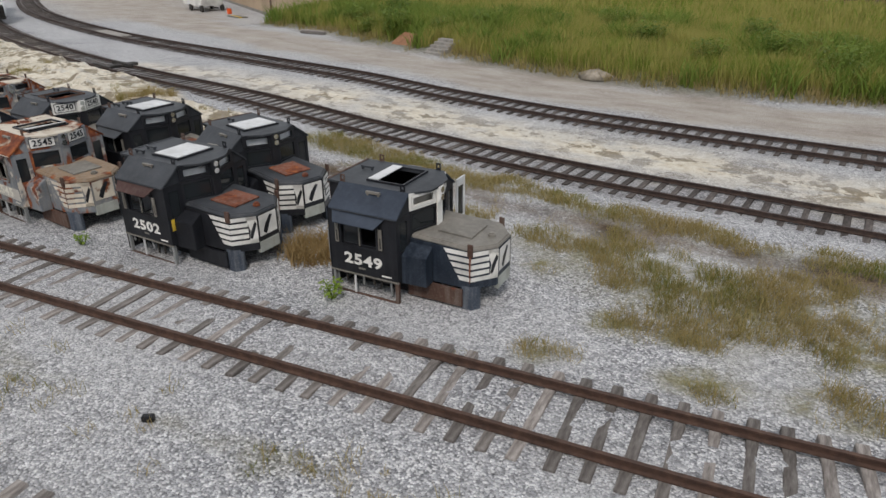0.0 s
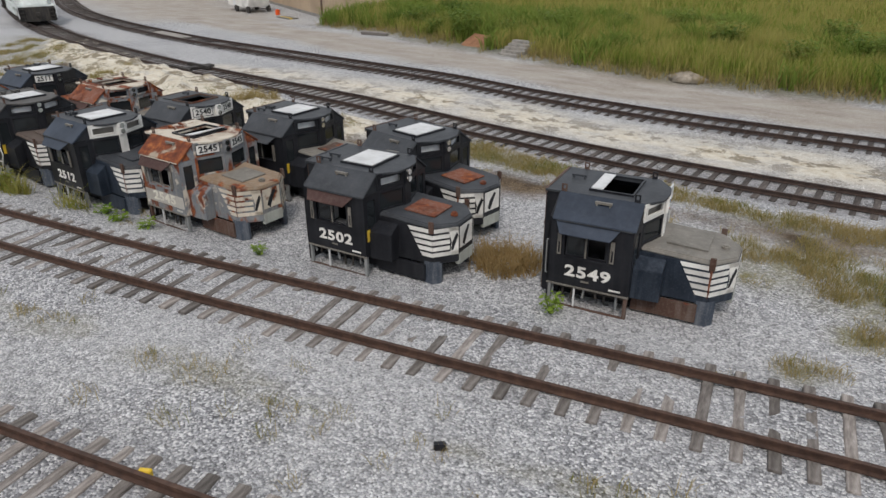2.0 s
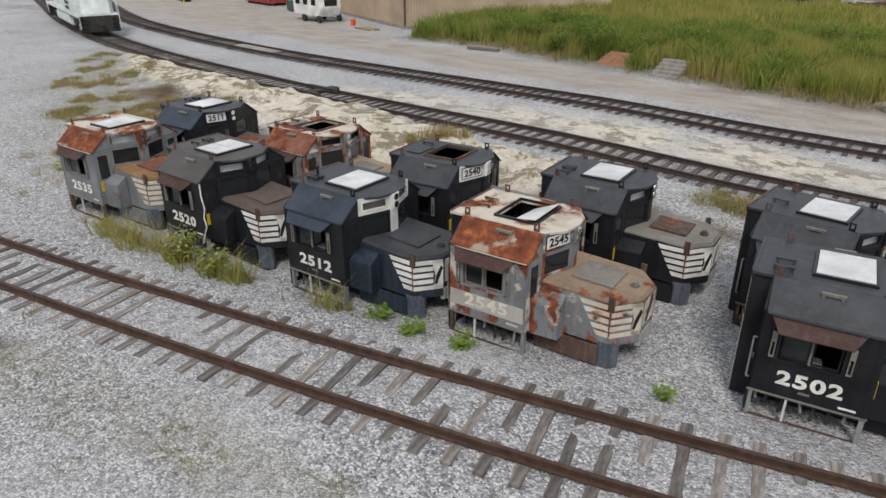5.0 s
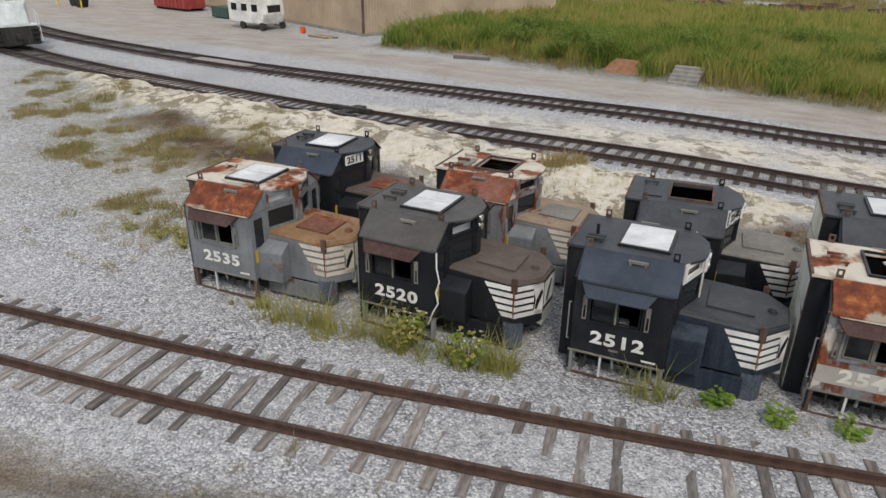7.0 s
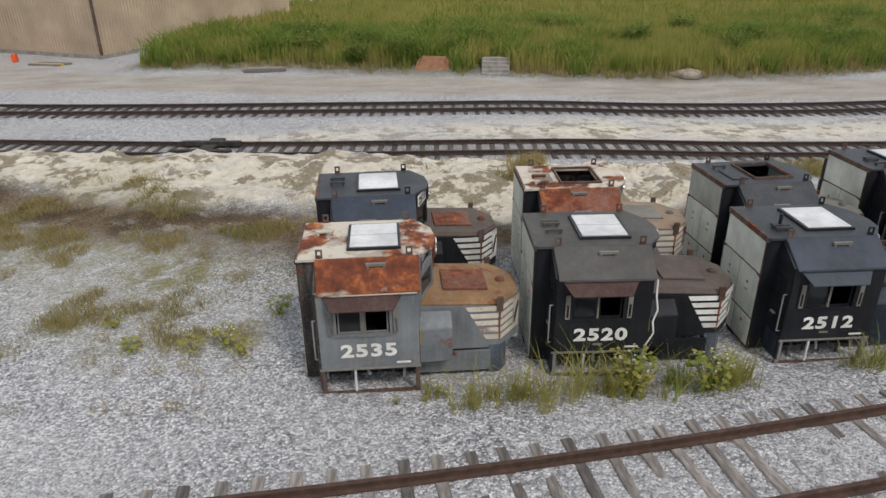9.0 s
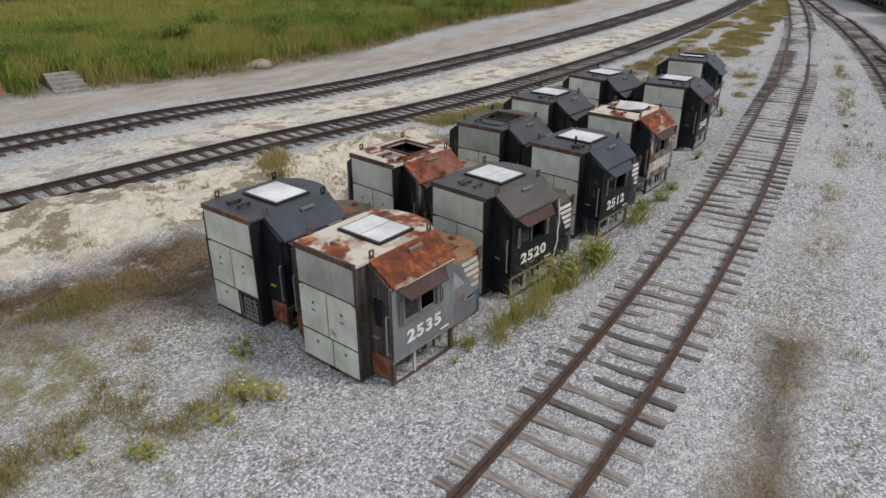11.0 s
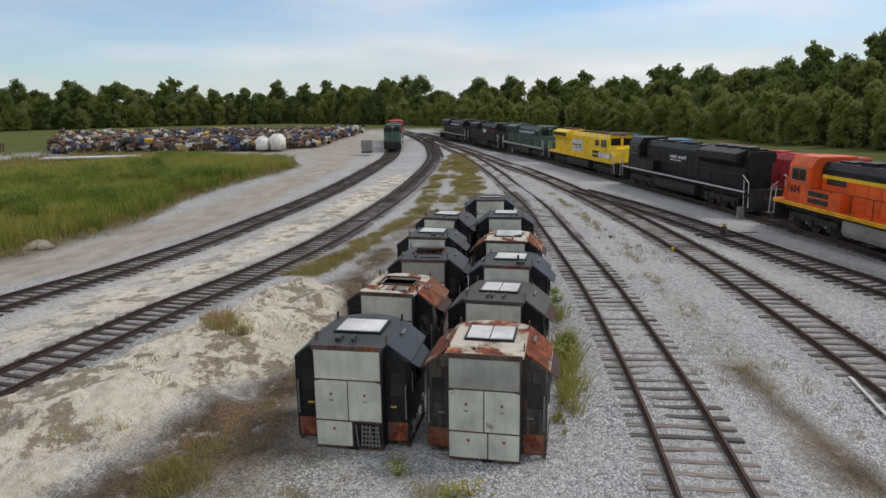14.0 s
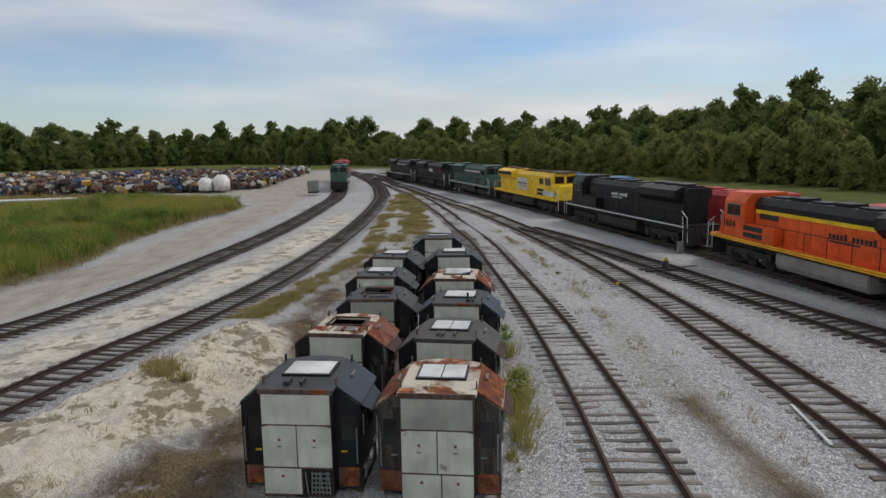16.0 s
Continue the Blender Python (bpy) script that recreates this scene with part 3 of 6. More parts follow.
def ground_material():
    m, n, l, b = node_mat("yard_ground", 0.95, 0.0, 0.15)
    v = world_coords(n, l)

    def attr(name):
        a = n.new("ShaderNodeAttribute")
        a.attribute_name = name
        return a.outputs["Fac"]

    vor = n.new("ShaderNodeTexVoronoi")
    vor.inputs["Scale"].default_value = 24
    l.new(v, vor.inputs["Vector"])
    sep = n.new("ShaderNodeSeparateColor")
    l.new(vor.outputs["Color"], sep.inputs[0])
    stone = ramp(n, l, sep.outputs[0], [(0.0, (0.10, 0.103, 0.112)), (0.3, (0.265, 0.268, 0.282)), (0.65, (0.445, 0.448, 0.458)), (1.0, (0.76, 0.757, 0.755))])
    drift = tex(n, l, v, 0.22, 5)
    stone = mix(n, l, ramp(n, l, drift, [(0.32, grey(0.0)), (0.62, grey(0.6))]), stone, (0.515, 0.515, 0.515))
    stone = mix(n, l, 1.0, stone, ramp(n, l, tex(n, l, v, 4.5, 6, 0.75), [(0.36, grey(0.70)), (0.5, grey(1.0)), (0.64, grey(1.16))]), "MULTIPLY")
    # Shade between the stones, put into the colour towards each cell's rim.
    gap_shade = ramp(n, l, vor.outputs["Distance"], [(0.55, grey(1)), (0.95, grey(0.42))])
    stone = mix(n, l, 1.0, stone, gap_shade, "MULTIPLY")
    dk = mix(n, l, 1.0, stone, (0.40, 0.385, 0.385), "MULTIPLY")
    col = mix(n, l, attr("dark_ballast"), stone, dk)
    f2 = tex(n, l, v, 3.0, 6, 0.65)
    f3 = tex(n, l, v, 14.0, 5, 0.65)
    road = mix(n, l, 0.25, ramp(n, l, tex(n, l, world_coords(n, l, (0.5, 1.3, 1)), 0.7, 7, 0.65), [(0.3, (0.25, 0.20, 0.15)), (0.5, (0.36, 0.315, 0.26)), (0.72, (0.45, 0.41, 0.355))]), stone)
    col = mix(n, l, attr("road"), col, road)
    sand = ramp(n, l, f2, [(0.27, (0.40, 0.32, 0.21)), (0.40, (0.65, 0.58, 0.455)), (0.60, (0.78, 0.735, 0.63))])
    sand = mix(n, l, ramp(n, l, f3, [(0.60, grey(0)), (0.76, grey(0.4))]), sand, (0.44, 0.38, 0.28))
    blot = tex(n, l, v, 0.8, 8, 0.72)
    sand = mix(n, l, ramp(n, l, blot, [(0.515, grey(0)), (0.55, grey(0.88))]), sand, ramp(n, l, f3, [(0.3, (0.15, 0.12, 0.075)), (0.7, (0.36, 0.30, 0.21))]))
    sand = mix(n, l, ramp(n, l, tex(n, l, world_coords(n, l, (0.35, 1.2, 1)), 0.9, 6, 0.6), [(0.40, grey(0.35)), (0.46, grey(0))]), sand, stone)
    col = mix(n, l, attr("sand"), col, sand)
    weed = ramp(n, l, f3, [(0.3, (0.085, 0.085, 0.025)), (0.5, (0.18, 0.165, 0.06)), (0.72, (0.28, 0.235, 0.13))])
    brk = math_node(n, l, "MULTIPLY", attr("weedy"), ramp(n, l, tex(n, l, v, 1.6, 6, 0.7), [(0.36, grey(0.1)), (0.56, grey(1))]))
    col = mix(n, l, brk, col, weed)
    soil = ramp(n, l, f3, [(0.3, (0.055, 0.038, 0.022)), (0.5, (0.145, 0.102, 0.060)), (0.72, (0.25, 0.185, 0.115))])
    dmp = math_node(n, l, "MULTIPLY", attr("damp"), ramp(n, l, tex(n, l, v, 1.3, 7, 0.72), [(0.36, grey(0.35)), (0.45, grey(1.0))]))
    soil = mix(n, l, ramp(n, l, tex(n, l, v, 0.55, 6, 0.7), [(0.46, grey(0)), (0.56, grey(0.8))]), soil, mix(n, l, 1.0, soil, (0.45, 0.42, 0.40), "MULTIPLY"))
    col = mix(n, l, dmp, col, soil)
    mead = ramp(n, l, tex(n, l, v, 0.5, 6, 0.7), [(0.3, (0.05, 0.065, 0.015)), (0.55, (0.10, 0.115, 0.03)), (0.75, (0.17, 0.155, 0.06))])
    col = mix(n, l, attr("meadow"), col, mead)
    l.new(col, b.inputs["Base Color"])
    inv = math_node(n, l, "SUBTRACT", 1.0, vor.outputs["Distance"])
    h = math_node(n, l, "ADD", math_node(n, l, "MULTIPLY", inv, 1.0), math_node(n, l, "MULTIPLY", f3, 0.8))
    crust = math_node(n, l, "MULTIPLY", attr("sand"), tex(n, l, v, 1.7, 9, 0.72))
    h = math_node(n, l, "ADD", h, math_node(n, l, "MULTIPLY", crust, 9.0))
    clods = math_node(n, l, "MULTIPLY", attr("damp"), tex(n, l, v, 3.5, 7, 0.7))
    h = math_node(n, l, "ADD", h, math_node(n, l, "MULTIPLY", clods, 3.0))
    bump(n, l, b, h, 0.8, 0.05)
    return m


ground = new("ground", grid_mesh("ground"))
ground.data.materials.append(ground_material())
tagged(ground, "pale grey gravel rail yard with sand, soil and weeds", "ground", kind="structure")


# ---- retired locomotive cabs ----
def cab(number, x, y, turn, skin, roof_m, slope_m, nose_m, nose_top, hatch_m, stripe_m, rear_m=MINT, lid="white", board="open", board_m=None, number_m=None, side_number=True, visor=True,
        low_rear=None, label="", pipe=False, cable=False, tag=True, horse=True, skirt=None, band=None, alcove=BLACK, awning=None, rust_run=True):
    """A cut-off locomotive cab with its short nose on the gravel; the nose points to +x."""
    c = thing("locomotive_cab", label, "locomotive cab", pose(x, y, ground_z(x, y) - 0.01, 0, 0, turn), group="retired cabs in two rows")
    W, E, R = 1.37, 2.13, 2.55
    board_m, number_m, skirt = board_m or skin, number_m or WHITE, skirt or nose_m
    rnd = random.Random(int(number) if number.isdigit() else 7)
    X0, X1 = 0.31, 2.13
    # rear equipment cabinet with its doors
    rear = part("rear_cabinet", Build().box(0.006, 0.42, -0.8, 0.8, 0.03, R - 0.06), alcove, c, bevel=0.012)
    part("cabinet_face", Build().box(-0.006, 0.004, -0.795, 0.795, 0.04, R - 0.065), RUST_BROWN, rear)
    part("upper_panel", Build().box(-0.014, 0.004, -0.775, 0.775, 1.755, R - 0.085), rear_m, rear, bevel=0.004)
    for a, b in ((-0.785, -0.012), (0.012, 0.785)):
        d = part("cabinet_door", Build().box(-0.016, 0.004, a, b, 0.75, 1.72), MINT if rear_m is MINT_DARK else rear_m, rear, bevel=0.004)
        part("warning_sticker", Build().box(-0.021, -0.017, (a + b) / 2 - 0.03, (a + b) / 2 + 0.03, 1.36, 1.42), CONT_RED, d)
        part("latch", Build().box(-0.03, -0.016, (a + b) / 2 - 0.05, (a + b) / 2 + 0.05, 1.22, 1.245), STEEL, d)
    for y0, y1, gone in ((-0.785, -0.1, low_rear == "open"), (-0.07, 0.785, False)):
        if gone:
            # Flat near-black plate: shade of the open cabinet put into its colour.
            part("recess_shade_plate", Build().box(-0.006, 0.003, y0, y1, 0.08, 0.70), DARK, rear)
            pb = Build()
            for i in range(7):
                yy = y0 + 0.06 + 0.085 * i
                pb.tube((-0.03, yy, 0.12), (-0.03, yy + rnd.uniform(-0.05, 0.05), 0.66), 0.014)
            for i in range(5):
                pb.box(-0.04, -0.01, y0 + 0.05, y1 - 0.2, 0.16 + 0.11 * i, 0.18 + 0.11 * i)
            part("loose_wiring", pb, STEEL, rear, "exposed grey cables and brackets")
        else:
            d = part("lower_door", Build().box(-0.016, 0.004, y0, y1, 0.10, 0.71), MINT if rear_m is MINT_DARK else rear_m, rear, bevel=0.004)
            part("warning_sticker", Build().box(-0.021, -0.017, (y0 + y1) / 2 - 0.04, (y0 + y1) / 2 + 0.03, 0.50, 0.56), CONT_RED, d)
    # Near-black block on the face, its colour standing for shade in the slot.
    part("drain_slot_shade", Build().box(-0.02, 0.0, -0.2, 0.05, 0.03, 0.10), DARK, rear)
    for s in (-1, 1):
        part("brace", Build().extrude([(-0.018, s * 0.80, 1.68), (-0.018, s * 0.55, 1.755), (-0.018, s * 0.80, 1.755)], (0.014, 0, 0)), RUST_BROWN, rear)
        # entrance alcove behind the cab side: doorway wall with its door
        y0, y1 = (0.8, W) if s > 0 else (-W, -0.8)
        part("rear_wall", Build().panel((X0, y1, 0.12), (0, -1, 0), (0, 0, 1), y1 - y0, 2.0, 0.04, [(0.13, 0.43, 1.12, 1.72)]), alcove, c)
        part("door_window", Build().box(X0 + 0.02, X0 + 0.03, y0 + 0.12, y1 - 0.12, 1.23, 1.85), GLASS, c)
        part("alcove_gable", Build().extrude([(X0, s * 0.8, 2.12), (X0, s * W, 2.12), (X0, s * 0.86, R - 0.08), (X0, s * 0.8, R - 0.08)], (0.04, 0, 0)), alcove, c)
        part("kick_plate", Build().box(X0 - 0.012, X0 + 0.002, y0 + 0.05, y1 - 0.05, 0.16, 0.62), RUST if number in ("2535", "2511") else skirt, c)
        part("door_handle", Build().box(X0 - 0.05, X0 - 0.004, s * 1.0 - 0.07, s * 1.0 + 0.07, 1.0, 1.03), YELLOW_TAG if number == "2511" else STEEL, c)
        part("grab_rail", Build().tube((X0 - 0.06, s * 1.30, 0.75), (X0 - 0.06, s * 1.30, 1.55), 0.016).tube((X0 - 0.06, s * 1.30, 0.75), (X0, s * 1.30, 0.75), 0.016).tube((X0 - 0.06, s * 1.30, 1.55), (X0, s * 1.30, 1.55), 0.016), STEEL, c)
        # cab side with the sliding window
        o = (X0, -W, 0.56) if s < 0 else (X1, W, 0.56)
        u = (1, 0, 0) if s < 0 else (-1, 0, 0)
        w0, w1 = (0.36, 1.30) if s < 0 else (0.50, 1.44)
        wall = part("side_wall", Build().panel(o, u, (0, 0, 1), X1 - X0, E - 0.56, 0.045, [(w0, w1, 0.72, 1.26)]), skin, c)
        wx0, wx1 = (X0 + w0, X0 + w1) if s < 0 else (X1 - w1, X1 - w0)
        yo = s * (W + 0.012)
        ya, yb = sorted((s * W, s * (W + 0.022)))
        fr = Build().box(wx0 - 0.05, wx1 + 0.05, ya, yb, 1.82, 1.87).box(wx0 - 0.05, wx1 + 0.05, ya, yb, 1.23, 1.28).box(wx0 - 0.05, wx0, ya, yb, 1.28, 1.82).box(wx1, wx1 + 0.05, ya, yb, 1.28, 1.82)
        win = part("side_window", fr, skin, c)
        wm = (wx0 + wx1) / 2
        for p0, p1 in ((wx0 + 0.02, wm - 0.02), (wm + 0.02, wx1 - 0.02)):
            part("sash", Build().panel((p0, s * (W - 0.035), 1.29) if s < 0 else (p1, s * (W - 0.035), 1.29), (1, 0, 0) if s < 0 else (-1, 0, 0), (0, 0, 1), p1 - p0, 0.52, 0.02, [(0.03, p1 - p0 - 0.03, 0.03, 0.49)]), LID_GREY if skin is not BLACK else BLACK, win)
        part("window_bar", Build().box(wm - 0.018, wm + 0.018, s * (W - 0.02) - 0.01, s * (W - 0.02) + 0.01, 1.28, 1.82), LID_GREY, win, "pale centre post")
        part("pane", Build().box(wx0 + 0.05, wm - 0.05, s * (W - 0.045) - 0.003, s * (W - 0.045) + 0.003, 1.32, 1.78), GLASS, win)
        for bx_ in (wx0 - 0.15, wx1 + 0.07):
            part("wind_deflector", Build().panel((bx_, s * (W + 0.045), 1.30) if s < 0 else (bx_ + 0.085, s * (W + 0.045), 1.30), (1, 0, 0) if s < 0 else (-1, 0, 0), (0, 0, 1), 0.085, 0.50, 0.025, [(0.02, 0.065, 0.03, 0.30)]).box(bx_ + 0.01, bx_ + 0.03, min(ya, s * (W + 0.03)), max(ya, s * (W + 0.03)), 1.5, 1.54), LID_GREY, win, "pale window-side wind deflector")
        if visor:
            ring = [(wx0 - 0.22, s * W, 2.06), (wx1 + 0.24, s * W, 2.06), (wx1 + 0.08, s * (W + 0.24), 1.86), (wx0 - 0.06, s * (W + 0.24), 1.86)]
            part("rain_gutter", Build().box(X0 + 0.18, X1 - 0.02, min(s * W, s * (W + 0.05)), max(s * W, s * (W + 0.05)), E - 0.055, E - 0.03), roof_m, c)
            part("window_awning", Build().extrude(ring, (0, 0, 0.018)), awning or (slope_m if slope_m not in (RUST_ROOF, RUST_SLOPE, RUST) else MAROON), c)
        # roof slope, its handle, its lifting lugs
        sl = [(X0 + 0.02, s * 0.84, R + 0.01), (X1 + 0.05, s * 0.84, R + 0.01), (X1 + 0.04, s * (W + 0.05), E - 0.02), (X0 + 0.06, s * (W + 0.05), E - 0.02)]
        slope = part("roof_slope", Build().extrude(sl, (0, -s * 0.02, -0.04)), slope_m, c, bevel=0.012)
        hx = 1.15 + rnd.uniform(-0.1, 0.1)
        part("step_handle", Build().box(hx, hx + 0.36, s * 1.02 - 0.03, s * 1.02 + 0.03, 2.45, 2.50).box(hx + 0.02, hx + 0.06, s * 1.02 - 0.02, s * 1.02 + 0.02, 2.36, 2.46).box(hx + 0.30, hx + 0.34, s * 1.02 - 0.02, s * 1.02 + 0.02, 2.36, 2.46), LID_GREY, slope)
        for lx in (0.42, X1 - 0.12):
            lug = Build().box(lx - 0.06, lx + 0.06, s * 0.84 - 0.012, s * 0.84 + 0.012, R - 0.12, R + 0.06)
            lug.box(lx - 0.06, lx - 0.03, s * 0.84 - 0.012, s * 0.84 + 0.012, R + 0.06, R + 0.14).box(lx + 0.03, lx + 0.06, s * 0.84 - 0.012, s * 0.84 + 0.012, R + 0.06, R + 0.14)
            lug.box(lx - 0.06, lx + 0.06, s * 0.84 - 0.012, s * 0.84 + 0.012, R + 0.14, R + 0.17)
            part("lifting_lug", lug, RUST_BROWN if roof_m is not BLACK_ROOF or lx < 1 else BLACK, c)
    # flat roof with the hatch opening
    sx0, sx1, sy = 0.93, 1.83, 0.54
    rf = Build()
    rf.panel((0, -0.86, R), (1, 0, 0), (0, 1, 0), X1 + 0.02, 1.72, 0.05, [(sx0, sx1, 0.86 - sy, 0.86 + sy)])
    rf.extrude([(X1 + 0.02, -0.86, R), (X1 + 0.34, -0.42, R - 0.02), (X1 + 0.40, 0, R - 0.02), (X1 + 0.34, 0.42, R - 0.02), (X1 + 0.02, 0.86, R)], (0, 0, -0.05))
    roof = part("roof", rf, roof_m, c)
    part("roof_lip", Build().box(-0.02, 0.03, -0.84, 0.84, R - 0.10, R + 0.015), RUST_BROWN if roof_m is RUST_ROOF or rnd.random() < 0.6 else roof_m, roof)
    cm = Build()
    cm.box(sx0 - 0.04, sx1 + 0.04, -sy - 0.04, -sy, R, R + 0.05).box(sx0 - 0.04, sx1 + 0.04, sy, sy + 0.04, R, R + 0.05).box(sx0 - 0.04, sx0, -sy, sy, R, R + 0.05).box(sx1, sx1 + 0.04, -sy, sy, R, R + 0.05)
    hatch = part("roof_hatch", cm, RUST_BROWN if lid == "open" else BLACK, roof)
    if lid in ("white", "split"):
        if lid == "split":
            for a, b in ((-sy + 0.01, -0.012), (0.012, sy - 0.01)):
                part("lid", Build().box(sx0 + 0.01, sx1 - 0.01, a, b, R + 0.045, R + 0.066), LID, hatch, "white hatch lid", bevel=0.006)
        else:
            part("lid", Build().box(sx0 + 0.01, sx1 - 0.01, -sy + 0.01, sy - 0.01, R + 0.045, R + 0.068), LID, hatch, "white hatch lid", bevel=0.006)
    elif lid == "tilted":
        part("lid", Build().extrude([(sx0 + 0.45, -sy, R + 0.02), (sx1, -sy, R + 0.09), (sx1, sy, R + 0.09), (sx0 + 0.35, sy, R - 0.14)], (0, 0, 0.02)), LID, hatch, "slipped pale hatch lid")
    elif lid == "strip":
        part("lid", Build().extrude([(sx0, -sy, R + 0.05), (sx0 + 0.26, -sy, R + 0.05), (sx0 + 0.26, sy, R + 0.05), (sx0, sy, R + 0.05)], (0, 0, 0.02)), LID, hatch, "pushed-back white hatch lid")
    elif lid == "open":
        part("lid", Build().box(0.35, 0.75, -0.55, 0.15, R + 0.012, R + 0.03), LID_GREY if roof_m is RUST_ROOF else roof_m, hatch)
    for k in range(rnd.randint(1, 3)):
        yy = rnd.uniform(-0.7, 0.5)
        part("roof_handle", Build().box(0.28, 0.62, yy, yy + 0.06, R + 0.05, R + 0.09).box(0.30, 0.34, yy, yy + 0.05, R, R + 0.06).box(0.56, 0.60, yy, yy + 0.05, R, R + 0.06), roof_m, roof)
    if pipe:
        part("antenna", Build().tube((0.45, -0.35, R), (0.45, -0.35, R + 0.3), 0.035, 8), BLACK, roof)
    # Floor, desk and most seats carry the cab's inside shade in their colour.
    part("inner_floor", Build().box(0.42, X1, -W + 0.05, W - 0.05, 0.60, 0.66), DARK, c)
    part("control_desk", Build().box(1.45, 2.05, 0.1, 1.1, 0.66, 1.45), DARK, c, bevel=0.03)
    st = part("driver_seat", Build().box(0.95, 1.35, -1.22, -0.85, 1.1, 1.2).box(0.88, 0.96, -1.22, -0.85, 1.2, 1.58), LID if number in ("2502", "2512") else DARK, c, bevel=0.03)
    # front: doorways each side of the nose, windscreen and the board above it
    for s in (-1, 1):
        a, b = Vector((X1, s * W, 0)), Vector((X1 + 0.06, s * 0.88, 0))
        o = b if s > 0 else a
        u = -(b - a) if s > 0 else (b - a)
        wd = u.length
        part("front_wall", Build().panel((o.x, o.y, 0.56), u, (0, 0, 1), wd, 1.54, 0.04, [(0.12, wd - 0.10, 0.72, 1.40)]), skin, c)
        part("door_window", Build().panel((o.x - 0.02, o.y, 0.56 + 0.72), u, (0, 0, 1), wd, 0.7, 0.006), GLASS, c)
        gz = [(a.x, s * W, E - 0.02), (b.x, s * 0.86, E - 0.02), (b.x, s * 0.86, R - 0.05), (a.x, s * 0.9, R - 0.05)]
        part("front_gable", Build().extrude(gz, (-0.04, 0, 0)), skin, c)
        a, b = Vector((X1 + 0.06, s * 0.88, 0)), Vector((X1 + 0.34, s * 0.10, 0))
        u, o = ((b - a), a) if s < 0 else ((a - b), b)
        wd = u.length
        part("windscreen_frame", Build().panel((o.x, o.y, 1.5), u, (0, 0, 1), wd, 0.62, 0.05, [(0.07, wd - 0.07, 0.14, 0.55)]), skin, c)
        part("windscreen", Build().panel((o.x - 0.03, o.y, 1.6), u, (0, 0, 1), wd, 0.5, 0.006), GLASS, c)
        hole = [(0.10, wd - 0.12, 0.10, 0.29)] if board in ("open", "black") else []
        bd = part("number_board_panel", Build().panel((o.x, o.y, E), u, (0, 0, 1), wd, 0.40, 0.05, hole), board_m, c)
        un = u.normalized()
        nrm = un.cross(Vector((0, 0, 1)))
        if hole:
            part("board_recess", Build().panel(Vector((o.x, o.y, E + 0.06)) - nrm * 0.10, un, (0, 0, 1), wd, 0.28, 0.01), (LID_GREY if board_m is WHITE else LID) if board == "open" else DARK, bd)
            part("board_frame", Build().panel(Vector((o.x, o.y, E + 0.06)) + nrm * 0.014 + un * 0.06, un, (0, 0, 1), wd - 0.14, 0.27, 0.02, [(0.05, wd - 0.19, 0.045, 0.225)]), board_m, bd)
        elif board == "number" or (board == "one" and s < 0):
            bm_ = Vector((o.x, o.y, E + 0.07)) + nrm * 0.03 + un * 0.08
            part("plate_rim", Build().panel(bm_ - un * 0.02 - Vector((0, 0, 0.02)) - nrm * 0.012, un, (0, 0, 1), wd - 0.16, 0.30, 0.02), BLACK, bd, bevel=0.008)
            plate = part("number_plate", Build().panel(bm_, un, (0, 0, 1), wd - 0.2, 0.26, 0.03), WHITE, bd, "white illuminated number board", bevel=0.01)
            tm = text_mesh(number, 0.25, frame_axes(bm_ + un * (wd - 0.2) / 2 + Vector((0, 0, 0.13)) + nrm * 0.006, un, (0, 0, 1)), 0.006)
            part("number", tm, BLACK, plate, "black road number")
    part("screen_pillar", Build().box(X1 + 0.28, X1 + 0.36, -0.12, 0.12, 1.5, E + 0.40), board_m if board in ("open",) else skin, c)
    hl = part("headlight", Build().box(X1 + 0.33, X1 + 0.40, -0.14, 0.14, E + 0.0, E + 0.40), board_m, c, bevel=0.02)
    for zz in (E + 0.11, E + 0.29):
        part("lamp", Build().tube((X1 + 0.38, 0, zz), (X1 + 0.43, 0, zz), 0.075, 14), CHROME, hl)
    # nose: chamfered box, slightly lower to the front
    N0, N1, N2 = X1 + 0.02, 3.70, 4.12
    plan = [(N0, -0.86), (N1, -0.86), (N2, -0.36), (N2, 0.36), (N1, 0.86), (N0, 0.86)]
    zt = lambda px: 1.60 - 0.09 * (px - N0) / (N2 - N0)
    nose = part("nose", Build().prism([(px, py, 0.52) for px, py in plan], [(px, py, zt(px) - 0.10) for px, py in plan]), nose_m, c, bevel=0.02)
    part("nose_top", Build().prism([(px, py, zt(px) - 0.10) for px, py in plan], [(N0 + (px - N0) * 0.985, py * 0.93, zt(px)) for px, py in plan]), nose_top, nose, bevel=0.03)
    part("nose_hatch", Build().extrude([(2.64, -0.42, zt(2.64) + 0.004), (3.50, -0.42, zt(3.50) + 0.004), (3.50, 0.42, zt(3.50) + 0.004), (2.64, 0.42, zt(2.64) + 0.004)], (0, 0, 0.035)), hatch_m, nose, bevel=0.006)
    part("nose_vent", Build().tube((3.80, 0.0, zt(3.7) - 0.01), (3.80, 0.0, zt(3.7) + 0.05), 0.09, 12).tube((3.80, 0, zt(3.7) + 0.05), (3.80, 0, zt(3.7) + 0.08), 0.06, 12), hatch_m, nose)
